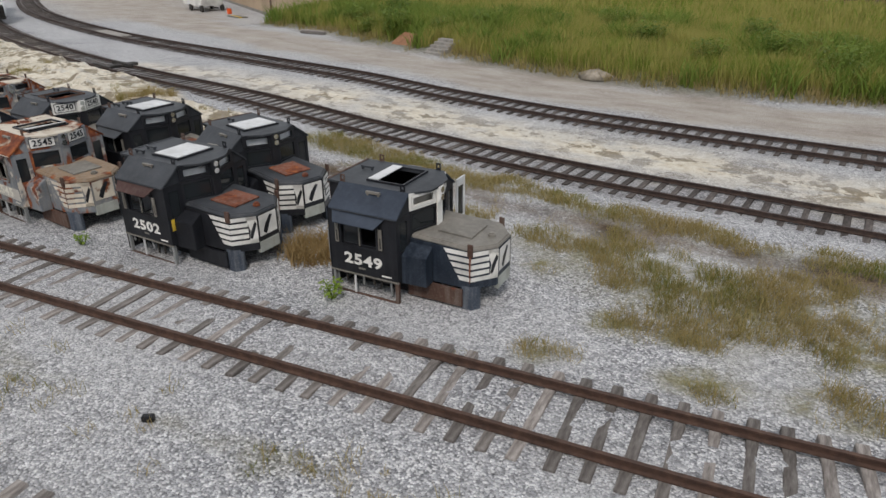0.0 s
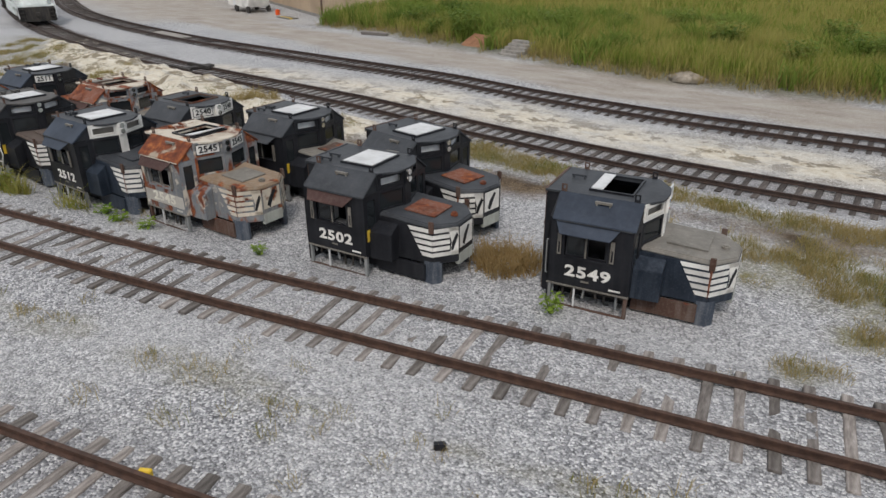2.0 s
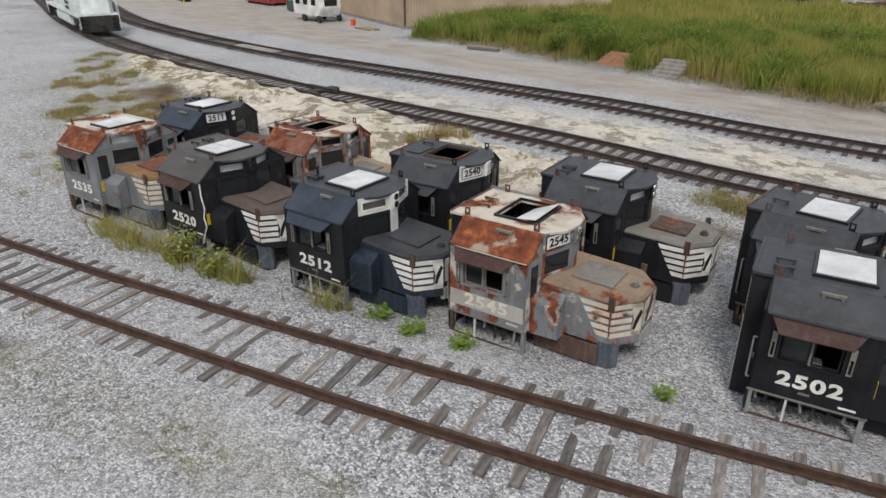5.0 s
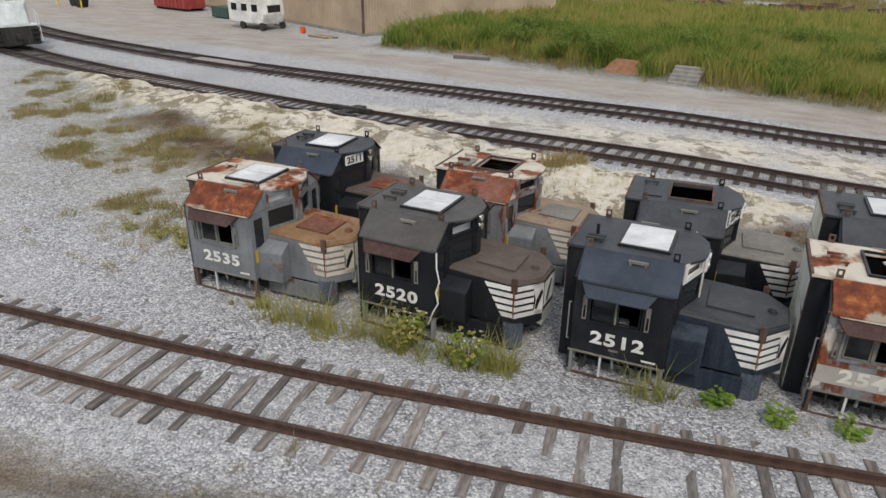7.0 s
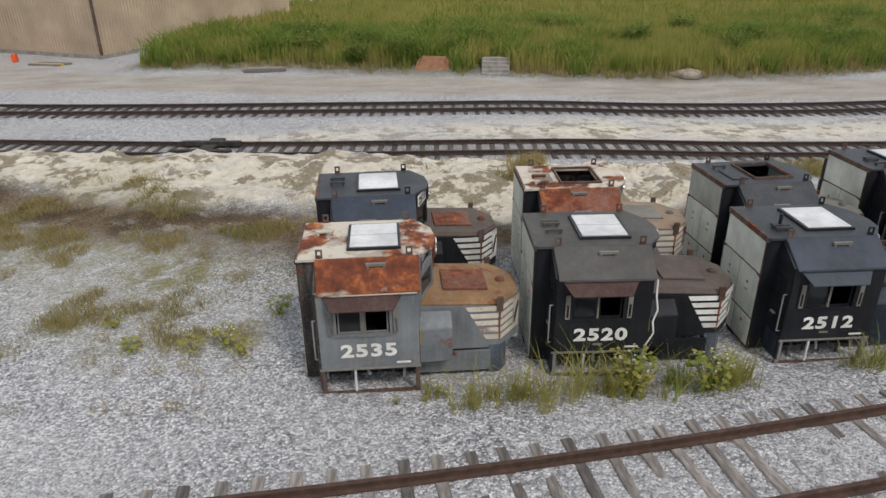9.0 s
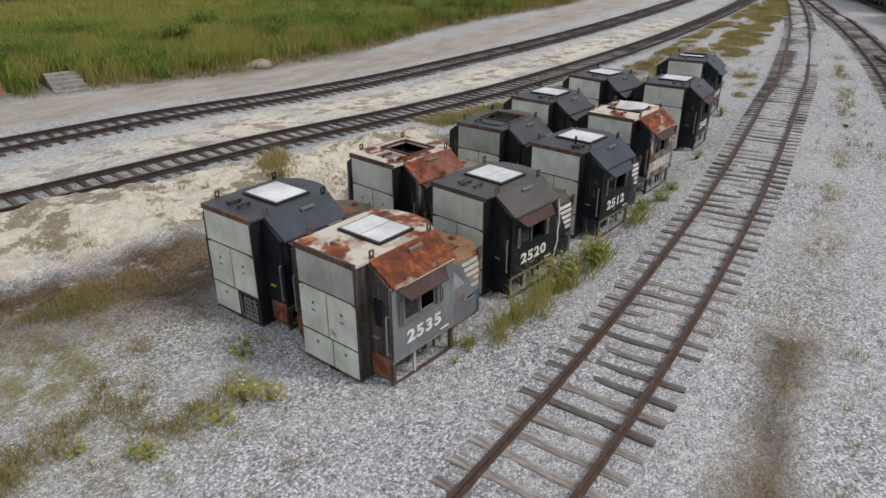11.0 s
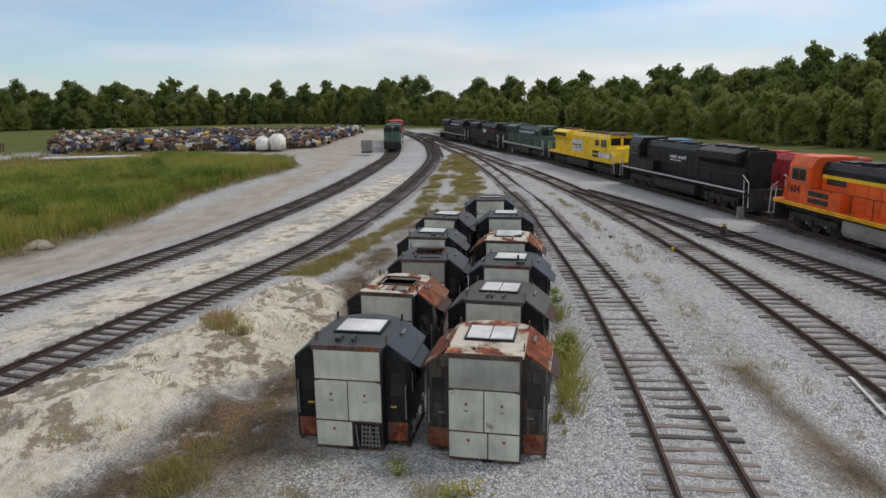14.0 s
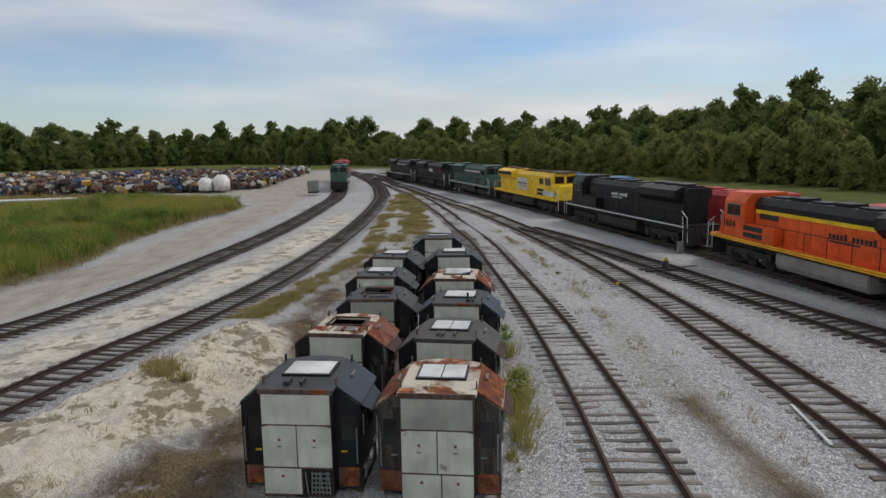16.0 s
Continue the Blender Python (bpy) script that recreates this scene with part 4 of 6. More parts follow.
    # nose stripes on both chamfers and the front: proud white bars, slanting off to the rear
    for s in (-1, 1):
        a, b = Vector((N1, s * 0.86, 0)), Vector((N2, s * 0.36, 0))
        d = (b - a).normalized()
        nr = Vector((d.y, -d.x, 0)) * (1 if s < 0 else -1)
        for k in range(5):
            z1 = 1.43 - 0.152 * k
            back = 0.68 - 0.085 * k
            z0 = z1 - 0.10
            ring = [Vector((N1 - back, s * 0.864, z1)), Vector((N1 - back + 0.06, s * 0.864, z0)), Vector((N1 + 0.002, s * 0.864, z0)), Vector((N1 + 0.002, s * 0.864, z1))]
            part("stripe", Build().extrude(ring, (0, s * 0.004, 0)), stripe_m, nose)
            e = (b - a).length * (1.0 if k in (0, 4) else 0.66)
            ring = [a + nr * 0.003 + Vector((0, 0, z1)), a + nr * 0.003 + Vector((0, 0, z0)), a + d * e + nr * 0.003 + Vector((0, 0, z0)), a + d * e + nr * 0.003 + Vector((0, 0, z1))]
            part("stripe", Build().extrude(ring, nr * 0.004), stripe_m, nose)
        lug = Build().box(-0.06, 0.06, -0.02, 0.03, -0.12, 0.16, Matrix.Translation((N1 - 0.03, s * 0.87, 1.46)))
        part("nose_lug", lug, RUST_BROWN, nose)
        # corner posts below the nose, and the step box beside it
        part("corner_post", Build().extrude([(N1 - 0.24, s * 0.862, 0.60), (N1 + 0.01, s * 0.862, 0.60), (N1 + 0.14, s * 0.69, 0.60), (N1 + 0.12, s * 0.60, 0.60), (N1 - 0.24, s * 0.70, 0.60)], (0, 0, -0.61)), POST, nose, bevel=0.008)
        if rust_run:
            ring = [(N1 + 0.00, s * 0.872, 1.42), (N1 + 0.055, s * 0.872, 1.42), (N1 + 0.035, s * 0.872, 0.98), (N1 + 0.045, s * 0.872, 0.80), (N1 + 0.02, s * 0.872, 0.66), (N1 + 0.005, s * 0.872, 0.98)]
            part("rust_run", Build().extrude([Vector(q) + Vector((-0.055, 0, 0)) for q in ring], (0, s * 0.003, 0)), RUST, nose, "orange-brown rust run below the lug")
        low = [(X1 + 0.01, s * 1.22, 0.50), (X1 + 0.62, s * 1.18, 0.50), (X1 + 0.62, s * 0.865, 0.50), (X1 + 0.01, s * 0.865, 0.50)]
        top = [(X1 + 0.01, s * 1.22, 1.20), (X1 + 0.62, s * 1.18, 1.20), (X1 + 0.62, s * 0.865, 1.40), (X1 + 0.01, s * 0.865, 1.40)]
        part("step_box", Build().prism(low, top), skirt, nose, bevel=0.012)
        part("sill_beam", Build().box(X1 + 0.0, N1 - 0.2, s * 0.89 - 0.03, s * 0.89 + 0.03, 0.08, 0.5), RUST_BROWN if number in ("2549", "2545") else nose_m, nose)
    if horse:
        part("nose_emblem", Build().extrude([(N2 + 0.003, -0.30, 0.85), (N2 + 0.003, 0.30, 0.85), (N2 + 0.003, 0.30, 1.40), (N2 + 0.003, -0.30, 1.40)], (0.004, 0, 0)), stripe_m, nose)
        sw = [(N2 + 0.009, -0.18, 0.95), (N2 + 0.009, -0.08, 0.86), (N2 + 0.009, 0.05, 1.12), (N2 + 0.009, 0.16, 1.30), (N2 + 0.009, 0.08, 1.34), (N2 + 0.009, -0.10, 1.14)]
        part("emblem_mark", Build().extrude(sw, (0.003, 0, 0)), BLACK, nose)
        for s in (-1, 1):
            a, b = Vector((N1, s * 0.86, 0)), Vector((N2, s * 0.36, 0))
            d = (b - a)
            nr = Vector((d.y, -d.x, 0)).normalized() * (1 if s < 0 else -1)
            q = [(0.70, 0.86), (0.78, 0.84), (0.88, 1.02), (0.99, 1.22), (0.93, 1.30), (0.84, 1.18), (0.76, 1.06)]
            part("emblem_field", Build().extrude([a + d * u_ + nr * 0.0035 + Vector((0, 0, z_)) for u_, z_ in ((0.66, 0.722), (1.0, 0.722), (1.0, 1.43), (0.60, 1.43), (0.74, 1.05))], nr * 0.0035), stripe_m, nose)
            part("emblem_mark", Build().extrude([a + d * u_ + nr * 0.008 + Vector((0, 0, z_)) for u_, z_ in q], nr * 0.003), BLACK, nose)
    part("coupler_plate", Build().box(N2 - 0.10, N2 + 0.012, -0.34, 0.34, 0.42, 0.72), MINT_DARK, nose, bevel=0.01)
    # under-frame: sill, posts, pipes
    part("sill", Build().box(X0, X1 + 0.02, -W - 0.012, -W + 0.03, 0.535, 0.575), LID_GREY, c)
    part("sill", Build().box(X0, X1 + 0.02, W - 0.03, W + 0.012, 0.535, 0.575), LID_GREY, c)
    for px, s in ((X0 + 0.06, -1), (X1 - 0.04, -1), (X0 + 0.06, 1), (X1 - 0.04, 1)):
        part("post", Build().box(px - 0.04, px + 0.04, s * (W - 0.05) - 0.04, s * (W - 0.05) + 0.04, -0.01, 0.54), RUST_BROWN if rnd.random() < 0.5 else STEEL, c)
    part("mid_post", Build().box(X0 + 0.62, X0 + 0.66, -W + 0.02, -W + 0.06, -0.01, 0.54), LID, c, "thin pale angle-iron post")
    part("ground_rail", Build().box(X0, X1, -W + 0.01, -W + 0.06, 0.0, 0.05), RUST_BROWN, c)
    for i in range(7):
        xx = X0 + 0.12 + 0.24 * i
        part("pipe_stub", Build().tube((xx, -W + 0.12, 0.56), (xx + rnd.uniform(-0.06, 0.06), -W + 0.12, rnd.uniform(0.12, 0.35)), 0.028), UNDER if i % 3 else STEEL, c)
    part("air_pipe", Build().tube((X0 + 0.05, -W + 0.2, 0.42), (X1 - 0.1, -W + 0.2, 0.40), 0.03), UNDER, c)
    # Solid block under the floor, given the same painted-in shade colour.
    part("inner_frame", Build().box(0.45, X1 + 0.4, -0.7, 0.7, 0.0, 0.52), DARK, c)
    # writing and tags on the near side
    if band:
        part("pale_band", Build().box(X0 + 0.05, X1 - 0.05, -W - 0.005, -W - 0.001, 0.74, 1.09), band, c)
    if side_number:
        tm = text_mesh(number, 0.36, frame_axes((1.225, -W - 0.008, 0.925), (1, 0, 0), (0, 0, 1)) @ Matrix.Diagonal((1.30, 1, 1, 1)), 0.012)
        part("road_number", tm, number_m, c, "painted road number")
    part("small_mark", Build().box(X0 + 0.78, X0 + 0.96, -W - 0.005, -W - 0.001, 0.70, 0.745), LID_GREY, c)
    part("small_mark", Build().box(X1 - 0.42, X1 - 0.16, -W - 0.005, -W - 0.001, 0.635, 0.675), number_m, c)
    if cable:
        ln = [(X1 + 0.05, -W - 0.02, 2.08), (X1 + 0.06, -W - 0.03, 1.75), (X1 + 0.12, -W - 0.02, 1.45), (X1 + 0.05, -W - 0.03, 1.2), (X1 + 0.10, -W - 0.02, 0.95), (X1 - 0.02, -W - 0.03, 0.72), (X1 - 0.10, -W - 0.06, 0.45)]
        cbld = Build()
        rings = [[(x_ + 0.018 * math.cos(math.pi * q / 3), y_ + 0.018 * math.sin(math.pi * q / 3), z_) for q in range(6)] for x_, y_, z_ in ln]
        cbld.v = [p_ for r_ in rings for p_ in r_]
        cbld.f = [(i * 6 + j, i * 6 + (j + 1) % 6, (i + 1) * 6 + (j + 1) % 6, (i + 1) * 6 + j) for i in range(len(rings) - 1) for j in range(6)]
        part("hanging_cable", cbld, WHITE, c, "dangling white cable")
    if tag:
        part("yellow_tag", Build().box(X1 + 0.022, X1 + 0.03, -W + 0.06, -W + 0.16, 0.95, 1.25), YELLOW_TAG, c, "yellow hazard tag")
    return c


cab("2535", -33.22, 13.04, -6.7, GREY_PAINT, RUST_ROOF, RUST_SLOPE, GREY_PAINT, paint("ochre_rust", (0.22, 0.12, 0.05), 0.8, 0.3, rust=0.45), RUST, WHITE_RUST, rear_m=MINT_DARK, lid="split", board="open", board_m=RUSTY,
    number_m=WHITE, label="grey locomotive cab with rusted roof, standing on gravel", alcove=paint("scorched_brown_steel", (0.03, 0.024, 0.02), 0.7, 0.3, rust=0.35))
cab("2520", -28.8, 12.86, -9.7, BLACK, GREY_ROOF, GREY_ROOF, BLACK, BROWN_DUST, BROWN_DUST, WHITE, lid="split", board="open", board_m=BLACK, cable=True, awning=MAROON, label="black locomotive cab with grey roof among weeds")
cab("2512", -24.26, 12.42, -8, BLACK, BLACK_ROOF, BLUE_SLOPE, NAVY, BLACK_ROOF, BLACK_ROOF, WHITE, lid="white", board="open", board_m=WHITE, pipe=True, tag=False, label="blue-black locomotive cab with white lamp board")
cab("2545", -20.0, 12.4, -6.5, RUSTY, RUST_ROOF, RUST_SLOPE, RUSTY, paint("rust_stained_buff", (0.24, 0.17, 0.11), 0.8, 0.35, rust=0.4), LID_GREY, WHITE_RUST, lid="tilted", board="number", board_m=RUSTY, number_m=paint("cream_number", (0.62, 0.6, 0.52), 0.6, 0.2), band=paint("chalky_band", (0.42, 0.40, 0.36), 0.7, 0.4), tag=False,
    label="burnt rust-streaked locomotive cab with slipped roof lid")
cab("2502", -14.17, 12.33, -2.3, BLACK, BLACK_ROOF, BLACK_ROOF, BLACK, BLACK_ROOF, RUST, WHITE, lid="white", board="open", board_m=BLACK, awning=MAROON, rust_run=False, label="black locomotive cab with rusty nose hatch on gravel")
lone = cab("2549", -8.14, 13.11, 0.5, BLACK, BLACK_ROOF, BLUE_SLOPE, NAVY, LID_GREY, LID_GREY, WHITE, lid="strip", board="open", board_m=WHITE, tag=False, label="black locomotive cab with open roof hatch, apart from the rest")
cab("2511", -32.78, 16.17, -5.4, BLACK, BLACK_ROOF, BLUE_SLOPE, BLACK, BROWN_DUST, RUST, WHITE, rear_m=MINT, lid="white", board="one", low_rear="open", side_number=False, label="black locomotive cab with missing rear cabinet door")
cab("2514", -28.02, 16.01, -9.1, RUSTY, RUST_ROOF, RUST, GREY_PAINT, paint("buff_rust", (0.26, 0.19, 0.13), 0.8, 0.3, rust=0.3), LID_GREY, WHITE_RUST, lid="open", board="black", board_m=RUSTY, side_number=False, label="rusted locomotive cab with open roof hatch")
cab("2540", -23.38, 15.41, -4.6, BLACK, BLACK_ROOF, BLACK_ROOF, BLACK, LID_GREY, LID_GREY, WHITE, rear_m=MINT_DARK, lid="open", board="number", board_m=WHITE, side_number=False, label="black locomotive cab with open hatch and white board")
cab("2541", -19.2, 15.69, -6.3, BLACK, BLACK_ROOF, BLACK_ROOF, BLACK, LID_GREY, RUST_BROWN, WHITE, lid="white", board="open", board_m=BLACK, side_number=False, label="black locomotive cab with dusty brown nose top")
cab("2542", -14.4, 15.55, -15, BLACK, BLACK_ROOF, BLACK_ROOF, BLACK, BLACK_ROOF, RUST, WHITE, lid="white", board="open", board_m=BLACK, side_number=False, label="black locomotive cab with red-brown nose hatch")

fd = part("open_front_door", Build().panel((2.30, 1.62, 0.7), (0, -1, 0), (0, 0, 1), 0.46, 1.55, 0.04, [(0.08, 0.38, 0.55, 1.35)]), LID, lone, "pale metal door standing open")
part("door_pane", Build().box(2.31, 2.318, 1.2, 1.58, 1.25, 2.05), GLASS, fd)


# ---- locomotives in the yard ----
def at_track(track, x):
    best = min(spline(TRACKS[track], 1.0), key=lambda q: abs(q[0].x - x))
    return best[0].x, best[0].y, math.degrees(math.atan2(best[1].y, best[1].x))


def locomotive(label, track, x, facing, body, hood, cab_m, stripe=None, sill_m=None, number="", panel=None, length=21.0, tank=UNDER, roof=None, sill_line=None, tall=1.0):
    """A six-axle diesel locomotive, its middle at x on the track; facing 1: nose to +x."""
    px, py, ang = at_track(track, x)
    L = length / 2
    o = thing("locomotive", label, "locomotive", pose(px, py, 0.2 + float(dip(px, py)), 0, 0, ang + (0 if facing > 0 else 180)) @ Matrix.Diagonal((1, 1, tall, 1)), group="locomotives in the yard")
    roof = roof or hood
    sill_m = sill_m or body
    part("walkway", Build().box(-L + 0.6, L - 0.6, -1.52, 1.52, 1.38, 1.62), sill_m, o, bevel=0.02)
    part("under_frame", Build().box(-L + 0.6, L - 0.6, -0.9, 0.9, 1.0, 1.38), UNDER, o)
    h0, h1 = -L + 1.6, L - 4.5
    ring = lambda xx: [(xx, -0.95, 1.62), (xx, -0.95, 3.7), (xx, -0.70, 4.05), (xx, 0.70, 4.05), (xx, 0.95, 3.7), (xx, 0.95, 1.62)]
    hd = part("hood", Build().prism(ring(h0), ring(h1)), body, o, bevel=0.03)
    top = lambda xx, g: [(xx, -0.97 - g, 3.35), (xx, -0.97 - g, 3.72), (xx, -0.72, 4.10), (xx, 0.72, 4.10), (xx, 0.97 + g, 3.72), (xx, 0.97 + g, 3.35)]
    part("hood_top", Build().prism(top(h0 - 0.02, 0), top(h1 + 0.02, 0)), hood, hd)
    rad = lambda xx: [(xx, -1.0, 3.0), (xx, -1.50, 3.45), (xx, -1.50, 3.95), (xx, -0.75, 4.22), (xx, 0.75, 4.22), (xx, 1.50, 3.95), (xx, 1.50, 3.45), (xx, 1.0, 3.0)]
    rd = part("radiator_housing", Build().prism(rad(h0 + 0.4), rad(h0 + 5.6)), hood, hd, bevel=0.03)
    for s in (-1, 1):
        part("radiator_grille", Build().box(h0 + 0.6, h0 + 5.4, s * 1.505 - 0.01, s * 1.505 + 0.01, 3.5, 3.9), UNDER, rd)
        for k in range(7):
            a = h0 + 6.2 + k * 1.05
            if a + 0.9 < h1:
                part("hood_door", Build().box(a, a + 0.95, s * 0.958 - 0.012, s * 0.958 + 0.012, 1.75, 3.25), body, hd, bevel=0.006)
        part("side_grille", Build().box(h1 - 2.2, h1 - 0.5, s * 0.965 - 0.02, s * 0.965 + 0.02, 2.9, 3.5), UNDER, hd)
        part("equipment_box", Build().box(h1 - 2.6, h1 + 0.4, s * 1.22 - 0.27, s * 1.22 + 0.27, 1.62, 2.55), body, hd, bevel=0.03)
        for zz in (1.78, 2.18):
            part("louvre", Build().box(h1 - 1.55, h1 + 0.3, s * 1.495 - 0.012, s * 1.495 + 0.012, zz, zz + 0.28), UNDER, hd)
        if sill_line:
            part("sill_line", Build().box(-L + 0.7, L - 0.7, s * 1.528 - 0.006, s * 1.528 + 0.006, 1.50, 1.61), sill_line, o, "white line along the walkway edge")
        if stripe:
            part("sill_stripe", Build().box(-L + 0.7, L - 0.7, s * 1.528 - 0.006, s * 1.528 + 0.006, 1.52, 1.60).box(-L + 0.7, L - 0.7, s * 1.528 - 0.006, s * 1.528 + 0.006, 1.40, 1.46), stripe, o)
            part("hood_stripe", Build().box(h0 + 0.1, h1 - 0.1, s * 0.985 - 0.008, s * 0.985 + 0.008, 3.22, 3.42), stripe, hd)
        if panel:
            part("company_panel", Build().box(panel[0], panel[1], s * 0.985 - 0.01, s * 0.985 + 0.01, panel[2], panel[3]), panel[4], hd)
            if panel[5]:
                u0, span, zc = panel[0] + 0.2, panel[1] - panel[0] - 0.4, (panel[2] + panel[3]) / 2
                for k in range(12):
                    if k == 6:
                        continue
                    part("lettering_bar", Build().box(u0 + span * k / 12, u0 + span * (k + 0.72) / 12, s * 1.0 - 0.008, s * 1.0 + 0.008, zc - 0.05, zc + (0.24 if k in (0, 7) else 0.17)), panel[5], hd)
                part("lettering_bar", Build().box(u0 + 0.3 * span, u0 + 0.95 * span, s * 1.0 - 0.008, s * 1.0 + 0.008, zc - 0.24, zc - 0.15), panel[5], hd)
        hr = Build()
        for k in range(int((h1 - h0) / 1.7) + 1):
            hr.tube((h0 + 1.7 * k, s * 1.47, 1.6), (h0 + 1.7 * k, s * 1.47, 2.65), 0.022)
        hr.tube((h0, s * 1.47, 2.65), (h1, s * 1.47, 2.65), 0.022)
        part("handrail", hr, sill_m if sill_m is not LOCO_ORANGE else UNDER, o)
        for e in (-1, 1):
            xe = e * (L - 0.55)
            stp = Build()
            for k in range(4):
                stp.box(xe - 0.25, xe + 0.25, s * 1.25 - 0.28, s * 1.25 + 0.28, 0.35 + 0.32 * k, 0.39 + 0.32 * k)
            stp.box(xe - 0.28, xe - 0.25, s * 1.25 - 0.28, s * 1.25 + 0.28, 0.3, 1.5)
            part("steps", stp, UNDER, o)
            part("step_rail", Build().tube((xe + e * 0.3, s * 1.5, 0.55), (xe + e * 0.2, s * 1.5, 2.2), 0.03).tube((xe + e * 0.2, s * 1.5, 2.2), (xe - e * 0.5, s * 1.5, 2.62), 0.03).tube((xe - e * 0.25, s * 1.5, 0.55), (xe - e * 0.35, s * 1.5, 2.3), 0.03), LID, o, "white hand rail")
    for k in range(3):
        xa = h0 + 1.3 + 1.55 * k
        part("roof_fan", Build().tube((xa, 0, 4.2), (xa, 0, 4.36), 0.68, 16), roof, hd)
    for k in range(5):
        a = h0 + 6.6 + k * 1.7
        if a + 1.2 < h1:
            part("roof_box", Build().box(a, a + 1.2, -0.5, 0.5, 4.08, 4.2 + 0.08 * (k % 2)), roof, hd, bevel=0.02)
    # cab and short nose
    c0, c1 = L - 4.3, L - 2.0
    cr = lambda xx, w: [(xx, -w, 1.62), (xx, -w, 3.75), (xx, -w + 0.35, 4.25), (xx, w - 0.35, 4.25), (xx, w, 3.75), (xx, w, 1.62)]
    cb = part("cab", Build().prism(cr(c0, 1.5), cr(c1, 1.45)), cab_m, o, bevel=0.04)
    part("cab_roof", Build().prism([(c0 - 0.04, -1.2, 4.2), (c1 + 0.25, -1.15, 4.16), (c1 + 0.25, 1.15, 4.16), (c0 - 0.04, 1.2, 4.2)], [(c0 - 0.04, -1.1, 4.34), (c1 + 0.2, -1.05, 4.3), (c1 + 0.2, 1.05, 4.3), (c0 - 0.04, 1.1, 4.34)]), roof if cab_m is not LOCO_ORANGE else cab_m, cb)
    for s in (-1, 1):
        for a, b in ((c0 + 0.5, c0 + 1.1), (c0 + 1.22, c0 + 1.85)):
            w = part("cab_window", Build().box(a, b, s * 1.49 - 0.02, s * 1.49 + 0.02, 2.95, 3.6), GLASS, cb)
            part("window_frame", Build().box(a - 0.05, b + 0.05, s * 1.49 - 0.018, s * 1.49 + 0.018, 2.9, 2.95).box(a - 0.05, b + 0.05, s * 1.49 - 0.018, s * 1.49 + 0.018, 3.6, 3.65), STEEL, w)
        part("windscreen", Build().box(c1 - 0.02, c1 + 0.02, s * 0.65 - 0.5, s * 0.65 + 0.5, 3.15, 3.85), GLASS, cb)
    nz = [(c1, -1.46, 1.62), (c1, 1.46, 1.62), (c1, 1.44, 3.12), (c1, -1.44, 3.12)]
    nf = [(L - 0.75, -1.0, 1.62), (L - 0.75, 1.0, 1.62), (L - 1.05, 0.95, 2.9), (L - 1.05, -0.95, 2.9)]
    ns = part("nose", Build().prism(nz, nf), cab_m, o, bevel=0.04)
    part("nose_lamps", Build().tube((c1 - 0.02, -0.15, 4.0), (c1 + 0.06, -0.15, 4.0), 0.11, 12).tube((c1 - 0.02, 0.15, 4.0), (c1 + 0.06, 0.15, 4.0), 0.11, 12), CHROME, cb)
    if number:
        for s in (-1, 1):
            tm = text_mesh(number, 0.62, frame_axes((c1 - 0.72, s * 1.515, 2.38), (-s, 0, 0), (0, 0, 1)), 0.01, 0.003)
            part("road_number", tm, UNDER if cab_m is LOCO_ORANGE else WHITE, cb, "painted road number")
    part("pilot", Build().box(L - 0.75, L - 0.55, -1.45, 1.45, 0.25, 1.5), UNDER, o, bevel=0.02)
    part("pilot", Build().box(-L + 0.55, -L + 0.75, -1.45, 1.45, 0.25, 1.5), UNDER, o, bevel=0.02)
    for e in (-1, 1):
        part("coupler", Build().box(min(e * (L - 0.6), e * L), max(e * (L - 0.6), e * L), -0.16, 0.16, 0.7, 1.05), UNDER, o, bevel=0.03)
        tr = part("truck_frame", Build().box(e * (L - 4.2) - 2.3, e * (L - 4.2) + 2.3, -1.15, -0.98, 0.55, 0.95).box(e * (L - 4.2) - 2.3, e * (L - 4.2) + 2.3, 0.98, 1.15, 0.55, 0.95).box(e * (L - 4.2) - 0.5, e * (L - 4.2) + 0.5, -1.1, 1.1, 0.6, 1.0), UNDER, o, bevel=0.02)
        for k in (-1.75, 0, 1.75):
            for s in (-1, 1):
                cx = e * (L - 4.2) + k
                part("wheel", Build().tube((cx, s * 0.70, 0.5), (cx, s * 0.84, 0.5), 0.52, 18), UNDER, tr)
                part("journal_box", Build().box(cx - 0.2, cx + 0.2, s * 1.18 - 0.06, s * 1.18 + 0.06, 0.35, 0.75), UNDER, tr, bevel=0.02)
    tk = [(-1.35, 0.42), (-1.45, 0.7), (-1.45, 1.25), (1.45, 1.25), (1.45, 0.7), (1.35, 0.42)]
    part("fuel_tank", Build().prism([(-3.4, a, b) for a, b in tk], [(3.4, a, b) for a, b in tk]), tank, o, bevel=0.06)
    return o


locomotive("orange locomotive with black top and yellow lines", "loco", -12.9, 1, LOCO_ORANGE, LOCO_BLACK, LOCO_ORANGE, LOCO_YELLOW, LOCO_ORANGE, "1604", (-3.4, 0.2, 2.3, 2.95, LOCO_ORANGE, UNDER), 21.4, tank=TANK_GREY)
locomotive("black locomotive with white hand rails", "loco", 9.2, 1, LOCO_BLACK, LOCO_BLACK, LOCO_BLACK, None, LOCO_BLACK, "", (-1.2, 1.9, 2.7, 3.3, LOCO_BLACK, LID), 21.4, sill_line=LID)
yellow = locomotive("bright yellow locomotive with white side panel", "loco", 31.4, -1, LOCO_YELLOW, LOCO_YELLOW, LOCO_YELLOW, None, LOCO_YELLOW, "", (-3.0, 0.4, 1.9, 3.3, LID, LOCO_GREEN), 21.4, roof=RUST_BROWN)
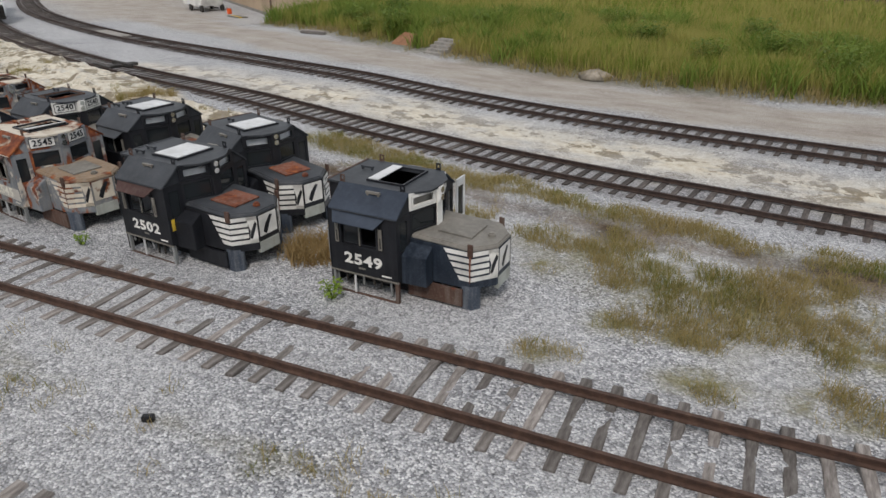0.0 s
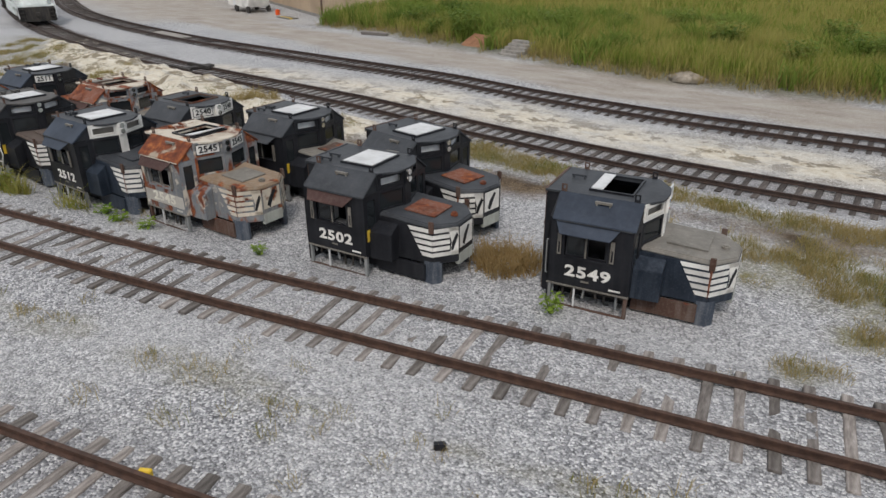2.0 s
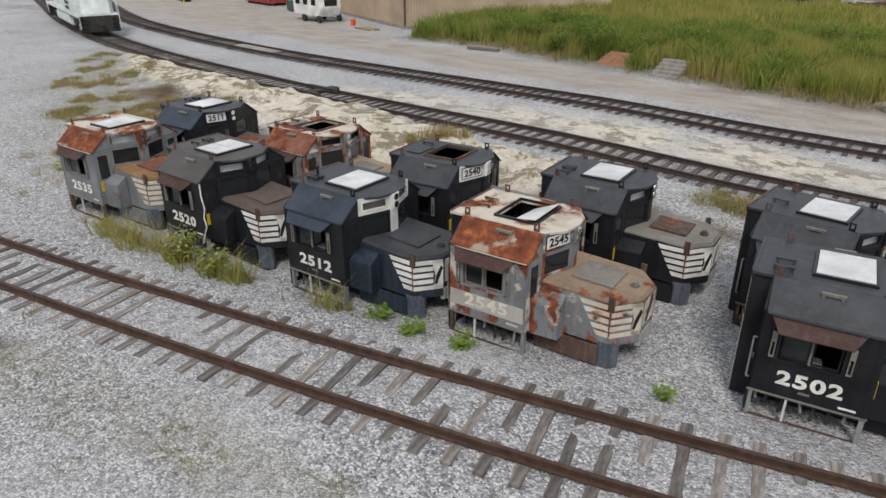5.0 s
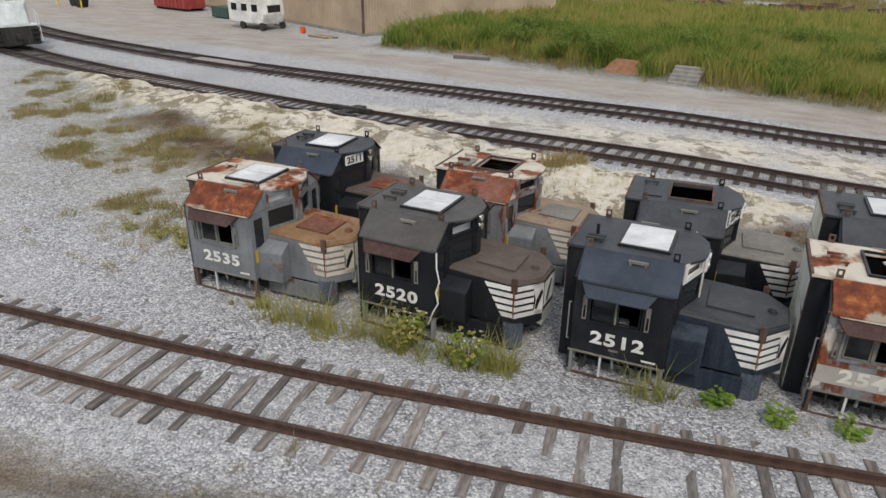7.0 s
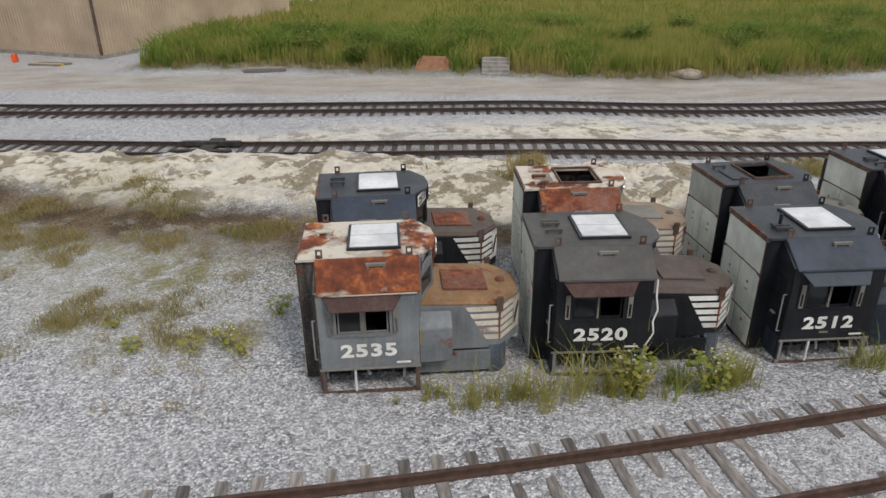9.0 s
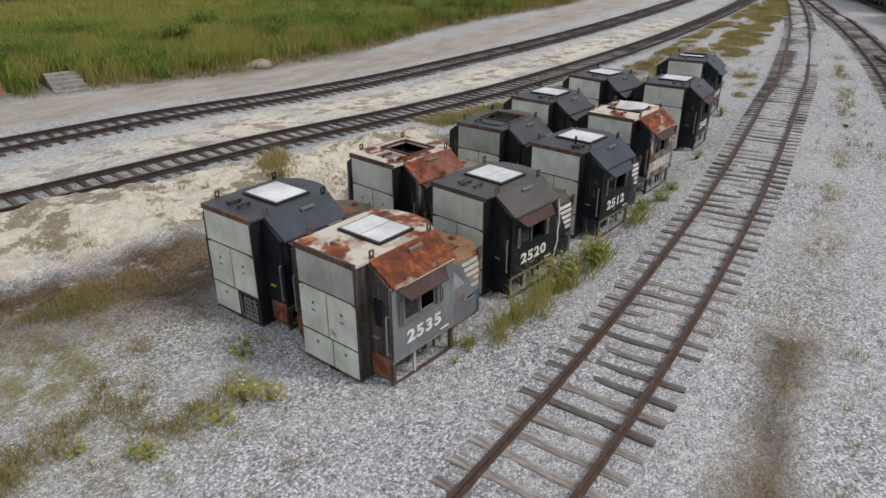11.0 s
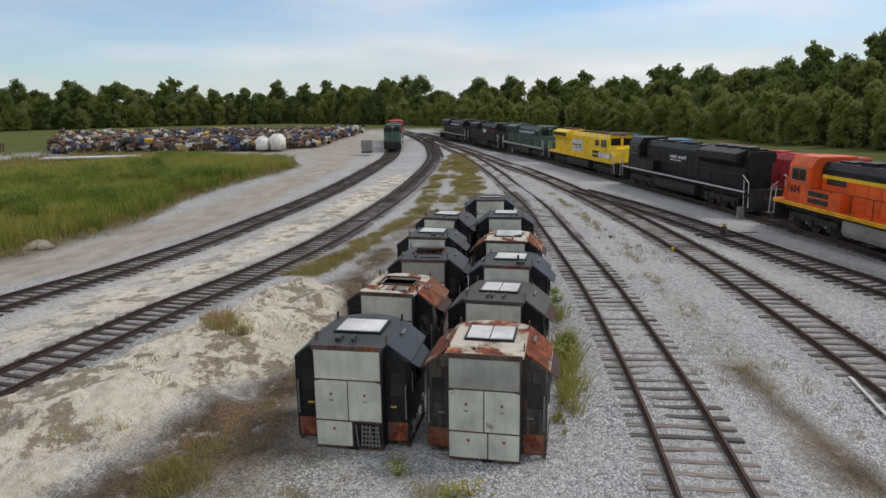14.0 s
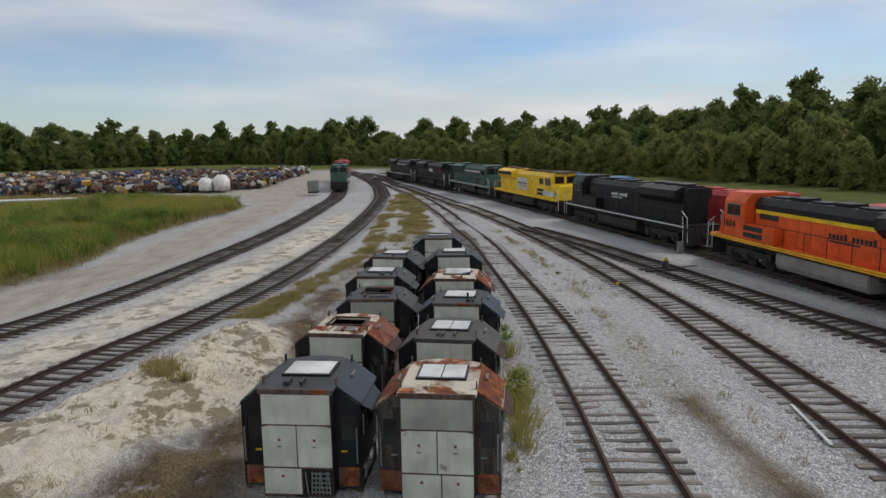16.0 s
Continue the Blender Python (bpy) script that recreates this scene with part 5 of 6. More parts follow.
for s in (-1, 1):
    part("cab_band", Build().box(6.35, 9.4, s * 1.515 - 0.008, s * 1.515 + 0.008, 1.85, 2.35), LID, yellow, "white band round the cab")
locomotive("dark green locomotive with white stripe", "loco", 53, -1, LOCO_GREEN, LOCO_GREEN, LOCO_GREEN, LID, LOCO_GREEN, length=20)
locomotive("black locomotive, dusty, in the row", "loco", 74, -1, LOCO_BLACK, LOCO_BLACK, LOCO_BLACK, None, length=20, panel=(-1, 1, 2.6, 3.1, LID, None))
locomotive("black locomotive at the end of the row", "loco", 94.5, -1, LOCO_BLACK, LOCO_BLACK, LOCO_BLACK, LID, length=20)
locomotive("blue locomotive behind the front row", "back", 29, -1, LOCO_BLUE, LOCO_BLUE, LOCO_BLUE, None, length=20, roof=LOCO_BLUE, tall=0.88)
locomotive("dark red locomotive behind the front row", "back", 6, -1, LOCO_RED, LOCO_RED, LOCO_RED, None, length=20, tall=0.88)
locomotive("red locomotive behind the orange one", "back", -17, 1, LOCO_RED, LOCO_RED, LOCO_RED, None, length=20, tall=0.88)
locomotive("green and white locomotive parked on the outer track", "outer", 77, -1, LOCO_GREEN, LOCO_GREEN, LOCO_GREEN, LID, LOCO_GREEN, length=18, panel=(-2, 1, 2.2, 2.8, LID, None))
locomotive("red locomotive behind the green one", "outer", 97, -1, LOCO_RED, LOCO_RED, LOCO_RED, LID, length=18)
locomotive("locomotive in pale grey primer", "middle", -73, 1, LOCO_WHITE, LOCO_WHITE, LOCO_WHITE, None, LOCO_WHITE, length=18, tank=LOCO_WHITE)


# ---- buildings and yard objects ----
def oriented(x, y, dx, dy, z=0.0):
    return pose(x, y, z, 0, 0, math.degrees(math.atan2(dy, dx)))


bld = thing("metal_building", "tan corrugated metal shed beside the yard road", "building", oriented(-46.7, 54.6, -0.84, 0.55))
part("wall", Build().box(0, 60, -24, -23.8, 0, 6.2).box(0, 60, -0.2, 0, 0.25, 6.2).box(0, 0.2, -23.8, -0.2, 0.25, 6.2).box(59.8, 60, -23.8, -0.2, 0, 6.2), TAN, bld)
part("plinth", Build().box(-0.05, 60, -0.15, 0.05, 0, 0.27).box(-0.05, 0.15, -23.8, -0.15, 0, 0.27), CONCRETE, bld)
rib = Build()
for i in range(198):
    rib.box(0.3 * i + 0.1, 0.3 * i + 0.16, 0.0, 0.025, 0.28, 6.15)
for i in range(78):
    rib.box(-0.025, 0.0, -23.6 + 0.3 * i, -23.54 + 0.3 * i, 0.28, 6.15)
part("siding_ribs", rib, TAN, bld)
part("corner_trim", Build().box(-0.05, 0.12, -0.1, 0.05, 0.27, 6.2), RUST_BROWN, bld)
part("roof", Build().prism([(-0.4, -24.4, 6.2), (60.4, -24.4, 6.2), (60.4, 0.4, 6.2), (-0.4, 0.4, 6.2)], [(-0.4, -12.2, 8.2), (60.4, -12.2, 8.2), (60.4, -11.8, 8.2), (-0.4, -11.8, 8.2)]), STEEL, bld)

trl = thing("camper_trailer", "small white camper trailer on a gravel apron", "trailer", oriented(-60.3, 57.6, 0.94, -0.34))
tb = part("body", Build().extrude([(0, -1.2, 0.55), (4.6, -1.2, 0.55), (4.9, -1.2, 1.4), (4.7, -1.2, 2.7), (0.2, -1.2, 2.75), (0, -1.2, 2.4)], (0, 2.4, 0)), WHITE, trl, bevel=0.06)
for a in (0.5, 1.9, 3.3):
    part("window", Build().box(a, a + 0.75, -1.215, -1.19, 1.55, 2.15), GLASS, tb)
part("window", Build().box(4.72, 4.9, -0.7, 0.7, 1.5, 2.1), GLASS, tb)
part("door", Build().box(1.3, 1.85, -1.212, -1.19, 0.65, 2.3), LID, tb)
for a in (1.9, 4.5):
    part("wheel", Build().tube((a, -1.25, 0.34), (a, -1.05, 0.34), 0.34, 16), UNDER, trl)
    part("wheel", Build().tube((a, 1.05, 0.34), (a, 1.25, 0.34), 0.34, 16), UNDER, trl)
part("tow_bar", Build().box(4.7, 6.0, -0.05, 0.05, 0.4, 0.5), UNDER, trl)

con = thing("waste_container", "red steel roll-off container", "container", oriented(-78, 70, 0.93, -0.37))
part("body", Build().box(0, 6.5, -1.2, 1.2, 0.25, 1.9), CONT_RED, con, bevel=0.03)
for i in range(9):
    part("rib", Build().box(0.2 + 0.75 * i, 0.3 + 0.75 * i, -1.27, -1.2, 0.25, 1.9), CONT_RED, con)
part("runner", Build().box(0, 6.5, -0.9, -0.7, 0, 0.25).box(0, 6.5, 0.7, 0.9, 0, 0.25), UNDER, con)
bn = thing("steel_bin", "dark green steel bin", "bin", oriented(-66.5, 63.5, 0.94, -0.34))
part("body", Build().box(0, 2.6, -0.8, 0.8, 0.1, 1.1), LOCO_GREEN, bn, bevel=0.04)
part("skid", Build().box(0.2, 2.4, -0.6, -0.5, 0, 0.1).box(0.2, 2.4, 0.5, 0.6, 0, 0.1), UNDER, bn)
for k, (x, y) in enumerate(((-88, 67.5), (-86, 66.2))):
    wb = thing("wheeled_bin", "black plastic wheeled waste bin", "bin", pose(x, y, 0, 0, 0, -20), group="bins by the road")
    part("body", Build().prism([(-0.55, -0.45, 0.15), (0.55, -0.45, 0.15), (0.55, 0.45, 0.15), (-0.55, 0.45, 0.15)], [(-0.7, -0.6, 1.35), (0.7, -0.6, 1.35), (0.7, 0.6, 1.35), (-0.7, 0.6, 1.35)]), BLACK, wb, bevel=0.04)
    part("lid", Build().box(-0.74, 0.74, -0.64, 0.64, 1.35, 1.46), BLACK, wb, bevel=0.03)
    part("foot", Build().box(-0.5, 0.5, -0.4, 0.4, 0, 0.15), UNDER, wb)
for x, y in ((-89.6, 66.5), (-84.6, 64.6)):
    bo = tagged(new("bollard", Build().tube((x, y, 0), (x, y, 1.25), 0.09, 12).mesh("bollard")), "yellow steel guard post", "bollard", group="yellow posts")
    bo.data.materials.append(YELLOW_TAG)
pal = thing("timber_stack", "yellow and grey planks on the ground", "timber", oriented(-50.9, 53.5, 0.9, -0.4))
for k in range(4):
    part("plank", Build().box(0.1 * k, 2.4 + 0.1 * k, -0.5 + 0.26 * k, -0.28 + 0.26 * k, 0.0, 0.12), YELLOW_TAG if k == 1 else LID_GREY, pal)
dr = tagged(new("fuel_can", Build().box(-52.6, -52.25, 54.6, 55.0, 0, 0.55).mesh("can", 0.05)), "small red plastic fuel can", "can")
dr.data.materials.append(LOCO_ORANGE)

# concrete steps and clay bank in the tall grass
stp = thing("concrete_steps", "cracked old concrete steps up a grassy bank", "steps", oriented(-22.3, 41.6, 0.97, -0.26))
for k in range(5):
    part("step", Build().box(0, 1.7, 0.38 * k, 0.38 * k + 0.5, -0.1, 0.17 + 0.17 * k), CONCRETE, stp, bevel=0.015)
cl = Build()
cl.prism([(-1.2, -0.7, -0.1), (1.2, -0.8, -0.1), (1.5, 1.0, -0.1), (-1.4, 1.2, -0.1)], [(-0.9, 0.1, 0.55), (0.8, 0.0, 0.5), (1.0, 0.9, 0.95), (-0.8, 1.0, 1.0)])
cb_ = new("clay_bank", cl.mesh("clay_bank", 0.15))
cb_.matrix_world = oriented(-25.0, 43.5, 0.95, -0.3)
cb_.data.materials.append(CLAY)
tagged(cb_, "bare red clay cut in the grassy bank", "bank", kind="structure")
for k, (x, y, r) in enumerate(((-35.4, 46.8, -8), (-35.2, 46.3, -4))):
    t_ = tagged(new("loose_sleeper", Build().box(-1.3, 1.3, -0.12, 0.12, 0, 0.2).mesh("loose_sleeper", 0.01)), "grey weathered sleeper lying on the ground", "sleeper", group="loose sleepers")
    t_.matrix_world = pose(x, y, ground_z(x, y), 0, 0, r)
    t_.data.materials.append(SLEEPER)
gp = Build()
pts, top_r = [], []
for i in range(14):
    a = 2 * math.pi * i / 14
    r = 1 + 0.25 * math.sin(3 * a)
    pts.append((1.5 * r * math.cos(a), 0.8 * r * math.sin(a), -0.05))
    top_r.append((0.35 * r * math.cos(a) + 0.1, 0.2 * r * math.sin(a), 0.4 + 0.06 * math.sin(2.3 * i)))
gp.prism(pts, top_r)
gpo = new("gravel_heap", gp.mesh("gravel_heap", 0.14, True))
gpo.matrix_world = pose(-9.8, 39.7, -0.2, 0, 0, -10)
gpo.data.materials.append(mottled("pale_dirt", [(0.3, (0.2, 0.17, 0.13)), (0.7, (0.36, 0.32, 0.26))], 3, 0.95, 0.8, 14))
tagged(gpo, "small grey heap of dirt at the grass edge", "heap", kind="stuff")

# switch stand, post, plank, loose bits by the southern tracks
sw = thing("switch_stand", "low black switch stand with its throw rod", "switch stand", pose(-6.8, -0.7, 0.0, 0, 0, 14))
for k in (-0.32, 0.32):
    part("headblock", Build().box(k - 0.12, k + 0.12, -0.6, 1.7, 0, 0.12), UNDER, sw, bevel=0.01)
part("housing", Build().tube((0, 0.2, 0.12), (0, 0.2, 0.55), 0.24, 10, 0.14), UNDER, sw)
part("lever", Build().tube((0, 0.2, 0.45), (-0.9, 0.5, 0.25), 0.045), UNDER, sw)
part("target", Build().box(-0.02, 0.02, 0.08, 0.32, 0.55, 0.72), YELLOW_TAG, sw)
part("throw_rod", Build().tube((0, -1.9, 0.1), (0, 2.0, 0.1), 0.03), UNDER, sw)
po = tagged(new("marker_post", Build().box(-0.2, 0.2, -0.2, 0.2, 0, 0.75).mesh("marker_post", 0.03)), "short grey concrete post by the track", "post")
po.matrix_world = pose(-0.5, -3.6, -0.03)
po.data.materials.append(CONCRETE)
pk = tagged(new("plank", Build().box(-1.35, 1.35, -0.045, 0.045, 0, 0.04).mesh("plank", 0.006)), "white painted plank lying on gravel", "plank")
pk.matrix_world = pose(-29.5, 2.9, 0.05, 0, 0, -7)
pk.data.materials.append(LID)
yc_ = tagged(new("rail_clamp", Build().box(-0.10, 0.10, -0.05, 0.05, 0.0, 0.17).mesh("rail_clamp", 0.015)), "yellow steel clamp on the rail", "clamp")
yc_.matrix_world = pose(-11.1, 3.45, 0.02, 0, 0, 20)
yc_.data.materials.append(YELLOW_TAG)
bk = tagged(new("black_scrap", Build().box(-0.1, 0.1, -0.06, 0.06, 0, 0.12).mesh("black_scrap", 0.015)), "small black scrap piece on gravel", "scrap")
bk.matrix_world = pose(-7.5, 6.1, ground_z(-7.5, 6.1), 0, 0, 30)
bk.data.materials.append(BLACK)
fr_ = tagged(new("frog_plate", Build().box(-1.2, 1.2, -0.75, -0.5, 0.1, 0.3).box(-1.2, 1.2, 0.5, 0.75, 0.1, 0.3).box(-0.3, 0.3, -1.5, 1.5, 0.05, 0.2).mesh("frog_plate", 0.02)), "dark steel track joint plates", "track part")
fx, fy, fa = at_track("middle", -37)
fr_.matrix_world = pose(fx, fy, -0.03, 0, 0, fa)
fr_.data.materials.append(UNDER)
for xs in (-50.0,):
    sx, sy_, sa = at_track("outer", xs)
    wp = tagged(new("crossing_panel", Build().box(-2.6, 2.6, -0.55, 0.55, 0.0, 0.12).mesh("crossing_panel", 0.02)), "whitewashed boards between the rails", "panel")
    wp.matrix_world = pose(sx, sy_, 0, 0, 0, sa)
    wp.data.materials.append(CONCRETE)

# scrap field: engine parts and scrap heaped in rows
SCRAP = [paint("scrap_rust", (0.09, 0.045, 0.03), 0.8, 0.3, rust=0.5), paint("scrap_blue", (0.03, 0.06, 0.17), 0.6, 0.3), paint("scrap_white", (0.5, 0.5, 0.46), 0.6, 0.3), paint("scrap_black", (0.02, 0.02, 0.02), 0.6, 0.3), paint("scrap_tan", (0.28, 0.22, 0.15), 0.7, 0.3), paint("scrap_yellow", (0.5, 0.3, 0.03), 0.6, 0.3)]
rs = random.Random(5)
for k, m_ in enumerate(SCRAP):
    b = Build()
    for i in range((2100, 600, 760, 1500, 800, 230)[k]):
        u, v = rs.random() ** 1.3, rs.random()
        x = (74 + 66 * u) * (1 - v) + (70 + 58 * u) * v
        y = (46 + 2 * u) * (1 - v) + (92 + 36 * u) * v
        if x < 79 and y < 51:
            continue
        s = rs.uniform(0.28, 0.8)
        z = rs.uniform(0, 1.7) * (0.35 + 0.65 * math.sin(0.55 * x + 0.2 * y) ** 2)
        mm = pose(x, y, z, rs.uniform(-25, 25), rs.uniform(-25, 25), rs.uniform(0, 180))
        if rs.random() < 0.55:
            b.box(-s, s, -0.5 * s, 0.5 * s, -0.1, 0.9 * s, mm)
        else:
            b.tube(mm @ Vector((-s, 0, 0.4)), mm @ Vector((s, 0, 0.4)), rs.uniform(0.2, 0.55), 8)
    so = new("scrap_heap", b.mesh("scrap_heap"))
    so.data.materials.append(m_)
    tagged(so, "jumbled scrap engine parts in long rows", "scrap", kind="stuff")
for x, y, s in ((72.0, 54.0, 1.1), (72.6, 51.4, 1.3)):
    b = Build()
    ring0 = [(1.1 * s * math.cos(2 * math.pi * i / 12), 1.1 * s * math.sin(2 * math.pi * i / 12), 0) for i in range(12)]
    ring1 = [(1.2 * s * math.cos(2 * math.pi * i / 12) + 0.1 * math.sin(3 * i), 1.1 * s * math.sin(2 * math.pi * i / 12), 1.5 * s) for i in range(12)]
    ring2 = [(0.6 * s * math.cos(2 * math.pi * i / 12), 0.6 * s * math.sin(2 * math.pi * i / 12), 2.1 * s) for i in range(12)]
    b.prism(ring0, ring1).prism(ring1, ring2)
    w_ = new("wrapped_machine", b.mesh("wrapped_machine", 0.12, True))
    w_.matrix_world = pose(x, y, 0)
    w_.data.materials.append(WHITE)
    tagged(w_, "machine wrapped in white tarpaulin", "bundle", group="wrapped machines")
fb = Build()
for i in range(60):
    s = rs.uniform(0.4, 1.2)
    mm = pose(rs.uniform(-25, 45), rs.uniform(93, 100), 0, 0, rs.uniform(-15, 15), rs.uniform(0, 180))
    fb.box(-s, s, -0.4 * s, 0.4 * s, -0.1, 0.8 * s, mm)
fo_ = new("scrap_heap", fb.mesh("far_scrap"))
fo_.data.materials.append(SCRAP[0])
tagged(fo_, "rusty scrap lying behind the grassy bank", "scrap", kind="stuff")
for x, y in ((62.3, 100.2), (69.6, 101.5)):
    sf = thing("scrap_rack", "rusty dark steel rack in the grass", "rack", pose(x, y, 0.2, 0, 0, 20), group="frames in the grass")
    part("top", Build().box(-0.8, 0.8, -0.6, 0.6, 1.3, 1.5), RUST_BROWN, sf)
    for a_, b_ in ((-0.7, -0.5), (0.7, -0.5), (-0.7, 0.5), (0.7, 0.5)):
        part("leg", Build().box(a_ - 0.08, a_ + 0.08, b_ - 0.08, b_ + 0.08, -0.2, 1.3), RUST_BROWN, sf)
    part("back", Build().box(-0.7, 0.7, 0.45, 0.55, 0.2, 1.3), RUST_BROWN, sf)
slab_ = tagged(new("concrete_slab", Build().box(-7, 7, -1.6, 1.6, 0.0, 0.25).mesh("concrete_slab", 0.03)), "pale concrete slab beside the scrap rows", "slab")
slab_.matrix_world = pose(55.6, 76, 0.0, 0, 0, 104)
slab_.data.materials.append(LID)
gen = thing("generator_box", "grey steel box on a skid by the track", "generator", pose(63, 33.6, 0, 0, 0, 5))
part("body", Build().box(-1.2, 1.2, -0.8, 0.8, 0.25, 2.0), STEEL, gen, bevel=0.05)
part("skid", Build().box(-1.3, 1.3, -0.8, 0.8, 0, 0.25), UNDER, gen)


# ---- plants ----
def blades(name, spots, material, h, w, per, spread, rs, lean=0.35):
    """One mesh of many bent grass blades at spots (x, y, scale)."""
    n = len(spots) * per
    sp = np.repeat(np.array(spots, float), per, axis=0)
    a = rs.rand(n) * 2 * np.pi
    r = spread * np.sqrt(rs.rand(n)) * sp[:, 2]
    bx, by = sp[:, 0] + r * np.cos(a), sp[:, 1] + r * np.sin(a)
    i = np.clip(np.searchsorted(ax, bx) - 1, 0, len(ax) - 2)
    j = np.clip(np.searchsorted(ay, by) - 1, 0, len(ay) - 2)
    bz = np.minimum(np.minimum(GZ[i, j], GZ[i + 1, j]), np.minimum(GZ[i, j + 1], GZ[i + 1, j + 1])) - 0.02
    hh = h * sp[:, 2] * (0.45 + 0.75 * rs.rand(n))
    b = rs.rand(n) * 2 * np.pi
    ln = hh * lean * (0.3 + rs.rand(n))
    dx, dy = np.cos(b) * ln, np.sin(b) * ln
    c = rs.rand(n) * np.pi
    wx, wy = np.cos(c) * w * (0.6 + 0.8 * rs.rand(n)), np.sin(c) * w * (0.6 + 0.8 * rs.rand(n))
    P = np.zeros((n, 5, 3))
    P[:, 0] = np.stack([bx - wx, by - wy, bz], -1)
    P[:, 1] = np.stack([bx + wx, by + wy, bz], -1)
    P[:, 2] = np.stack([bx + dx * 0.35 + wx * 0.8, by + dy * 0.35 + wy * 0.8, bz + hh * 0.6], -1)
    P[:, 3] = np.stack([bx + dx * 0.35 - wx * 0.8, by + dy * 0.35 - wy * 0.8, bz + hh * 0.6], -1)
    P[:, 4] = np.stack([bx + dx, by + dy, bz + hh * (1 - 0.15 * rs.rand(n))], -1)
    k = np.arange(n)[:, None] * 5
    tri = np.concatenate([k + [0, 1, 2], k + [0, 2, 3], k + [3, 2, 4]], 0).reshape(-1, 3)
    me = bpy.data.meshes.new(name)
    me.vertices.add(n * 5)
    me.vertices.foreach_set("co", P.astype(np.float32).ravel())
    me.loops.add(tri.size)
    me.loops.foreach_set("vertex_index", tri.astype(np.int32).ravel())
    me.polygons.add(len(tri))
    me.polygons.foreach_set("loop_start", (np.arange(len(tri)) * 3).astype(np.int32))
    me.update(calc_edges=True)
    me.materials.append(material)
    return me


nr = np.random.RandomState(4)


def scatter(poly, count, seed, keep=None):
    rs_ = np.random.RandomState(seed)
    xs, ys = [p[0] for p in poly], [p[1] for p in poly]
    X = rs_.uniform(min(xs), max(xs), count)
    Y = rs_.uniform(min(ys), max(ys), count)
    ok = inside(X, Y, poly)
    if keep is not None:
        ok &= keep(X, Y)
    X, Y = X[ok], Y[ok]
    return np.stack([X, Y, 0.55 + 0.5 * fractal(X, Y, 4, 17) + 0.55 * fractal(X, Y, 1.6, 18)], -1)


def clear_bank(X, Y):
    return (np.hypot(X + 25, (Y - 43.0) * 0.9) > 1.7) & (np.hypot(X + 21.6, Y - 42.0) > 1.4)


front = scatter(BERM, 52000, 1, lambda X, Y: (Y < 62 - 0.0 * X) & clear_bank(X, Y))
tagged(new("tall_grass", blades("tall_grass", front, GRASS, 1.15, 0.022, 8, 0.28, nr)), "tall yellow-green grass on a low bank", "grass", kind="stuff")
fringe = scatter([(x, y - 0.9) for x, y in BERM[:12]] + [(x, y + 0.9) for x, y in BERM[11::-1]], 9000, 12, clear_bank)
tagged(new("dry_fringe", blades("dry_fringe", fringe, GRASS_DRY, 0.55, 0.016, 10, 0.3, nr, 0.8)), "dry yellow grass along the foot of the bank", "grass", kind="stuff")
rear_g = scatter(BERM, 14000, 2, lambda X, Y: Y >= 62)
tagged(new("tall_grass", blades("tall_grass_back", rear_g, GRASS, 1.1, 0.05, 6, 0.4, nr)), "tall grass further up the bank", "grass", kind="stuff")
field_g = scatter(FIELD, 16000, 5, lambda X, Y: (fractal(X, Y, 9, 151) > 0.42) & ~inside(X, Y, BERM))
tagged(new("tall_grass", blades("field_grass", field_g, GRASS_DRY, 0.8, 0.05, 6, 0.5, nr)), "rough yellowing grass beyond the bank", "grass", kind="stuff")
bush = scatter(BERM, 1900, 3, lambda X, Y: (Y < 62) & (fractal(X, Y, 6, 23) > 0.5) & clear_bank(X, Y))
bush[:, 2] *= 1.0
tagged(new("bush", blades("bush", bush, leaf_mat("shrub_leaves", [(0.1, (0.045, 0.085, 0.014)), (0.6, (0.10, 0.17, 0.025)), (1.0, (0.18, 0.24, 0.045))]), 1.45, 0.045, 70, 0.75, nr, 0.7)), "broad-leaved weeds standing out of the grass", "weeds", kind="stuff")


def weedy_at(X, Y, least, seed):
    i = np.clip(np.searchsorted(ax, X) - 1, 0, len(ax) - 2)
    j = np.clip(np.searchsorted(ay, Y) - 1, 0, len(ay) - 2)
    dense = np.where(X < -30, 0.60, 0.43)
    return (weed_m[i, j] > least) & (fractal(X, Y, 1.2, seed) > dense)


low = scatter([(-58, 3), (60, 3), (60, 33), (-58, 33)], 150000, 6, lambda X, Y: weedy_at(X, Y, 0.3, 61))
tagged(new("low_weeds", blades("low_weeds", low, GRASS_DRY, 0.25, 0.0065, 15, 0.24, nr, 0.8)), "low yellowing weeds on the gravel", "weeds", kind="stuff")
lone = scatter([(-46, 4), (12, 4), (12, 20), (-46, 20)], 900, 8, lambda X, Y: (fractal(X, Y, 3, 44) > 0.56) & (np.abs(Y - 8.6) > 1.6))
tagged(new("low_weeds", blades("lone_weeds", lone, GRASS_DRY, 0.26, 0.006, 18, 0.2, nr, 0.8)), "single small weeds growing through gravel", "weeds", kind="stuff")
verge = np.array([(p.x + nr.normal(0, 0.28), p.y + nr.normal(0, 0.22), nr.uniform(0.35, 1.0)) for p, d in spline(strip, 0.16)])
verge = verge[fractal(verge[:, 0], verge[:, 1], 2.4, 73) > 0.50]
tagged(new("low_weeds", blades("verge_weeds", verge, GRASS_DRY, 0.34, 0.007, 16, 0.22, nr, 0.8)), "thin line of weeds between two tracks", "weeds", kind="stuff")
dead = np.array([(-9.4 + nr.uniform(-0.9, 0.9), 13.1 + nr.uniform(-0.7, 0.7), nr.uniform(0.6, 1.1)) for _ in range(60)])
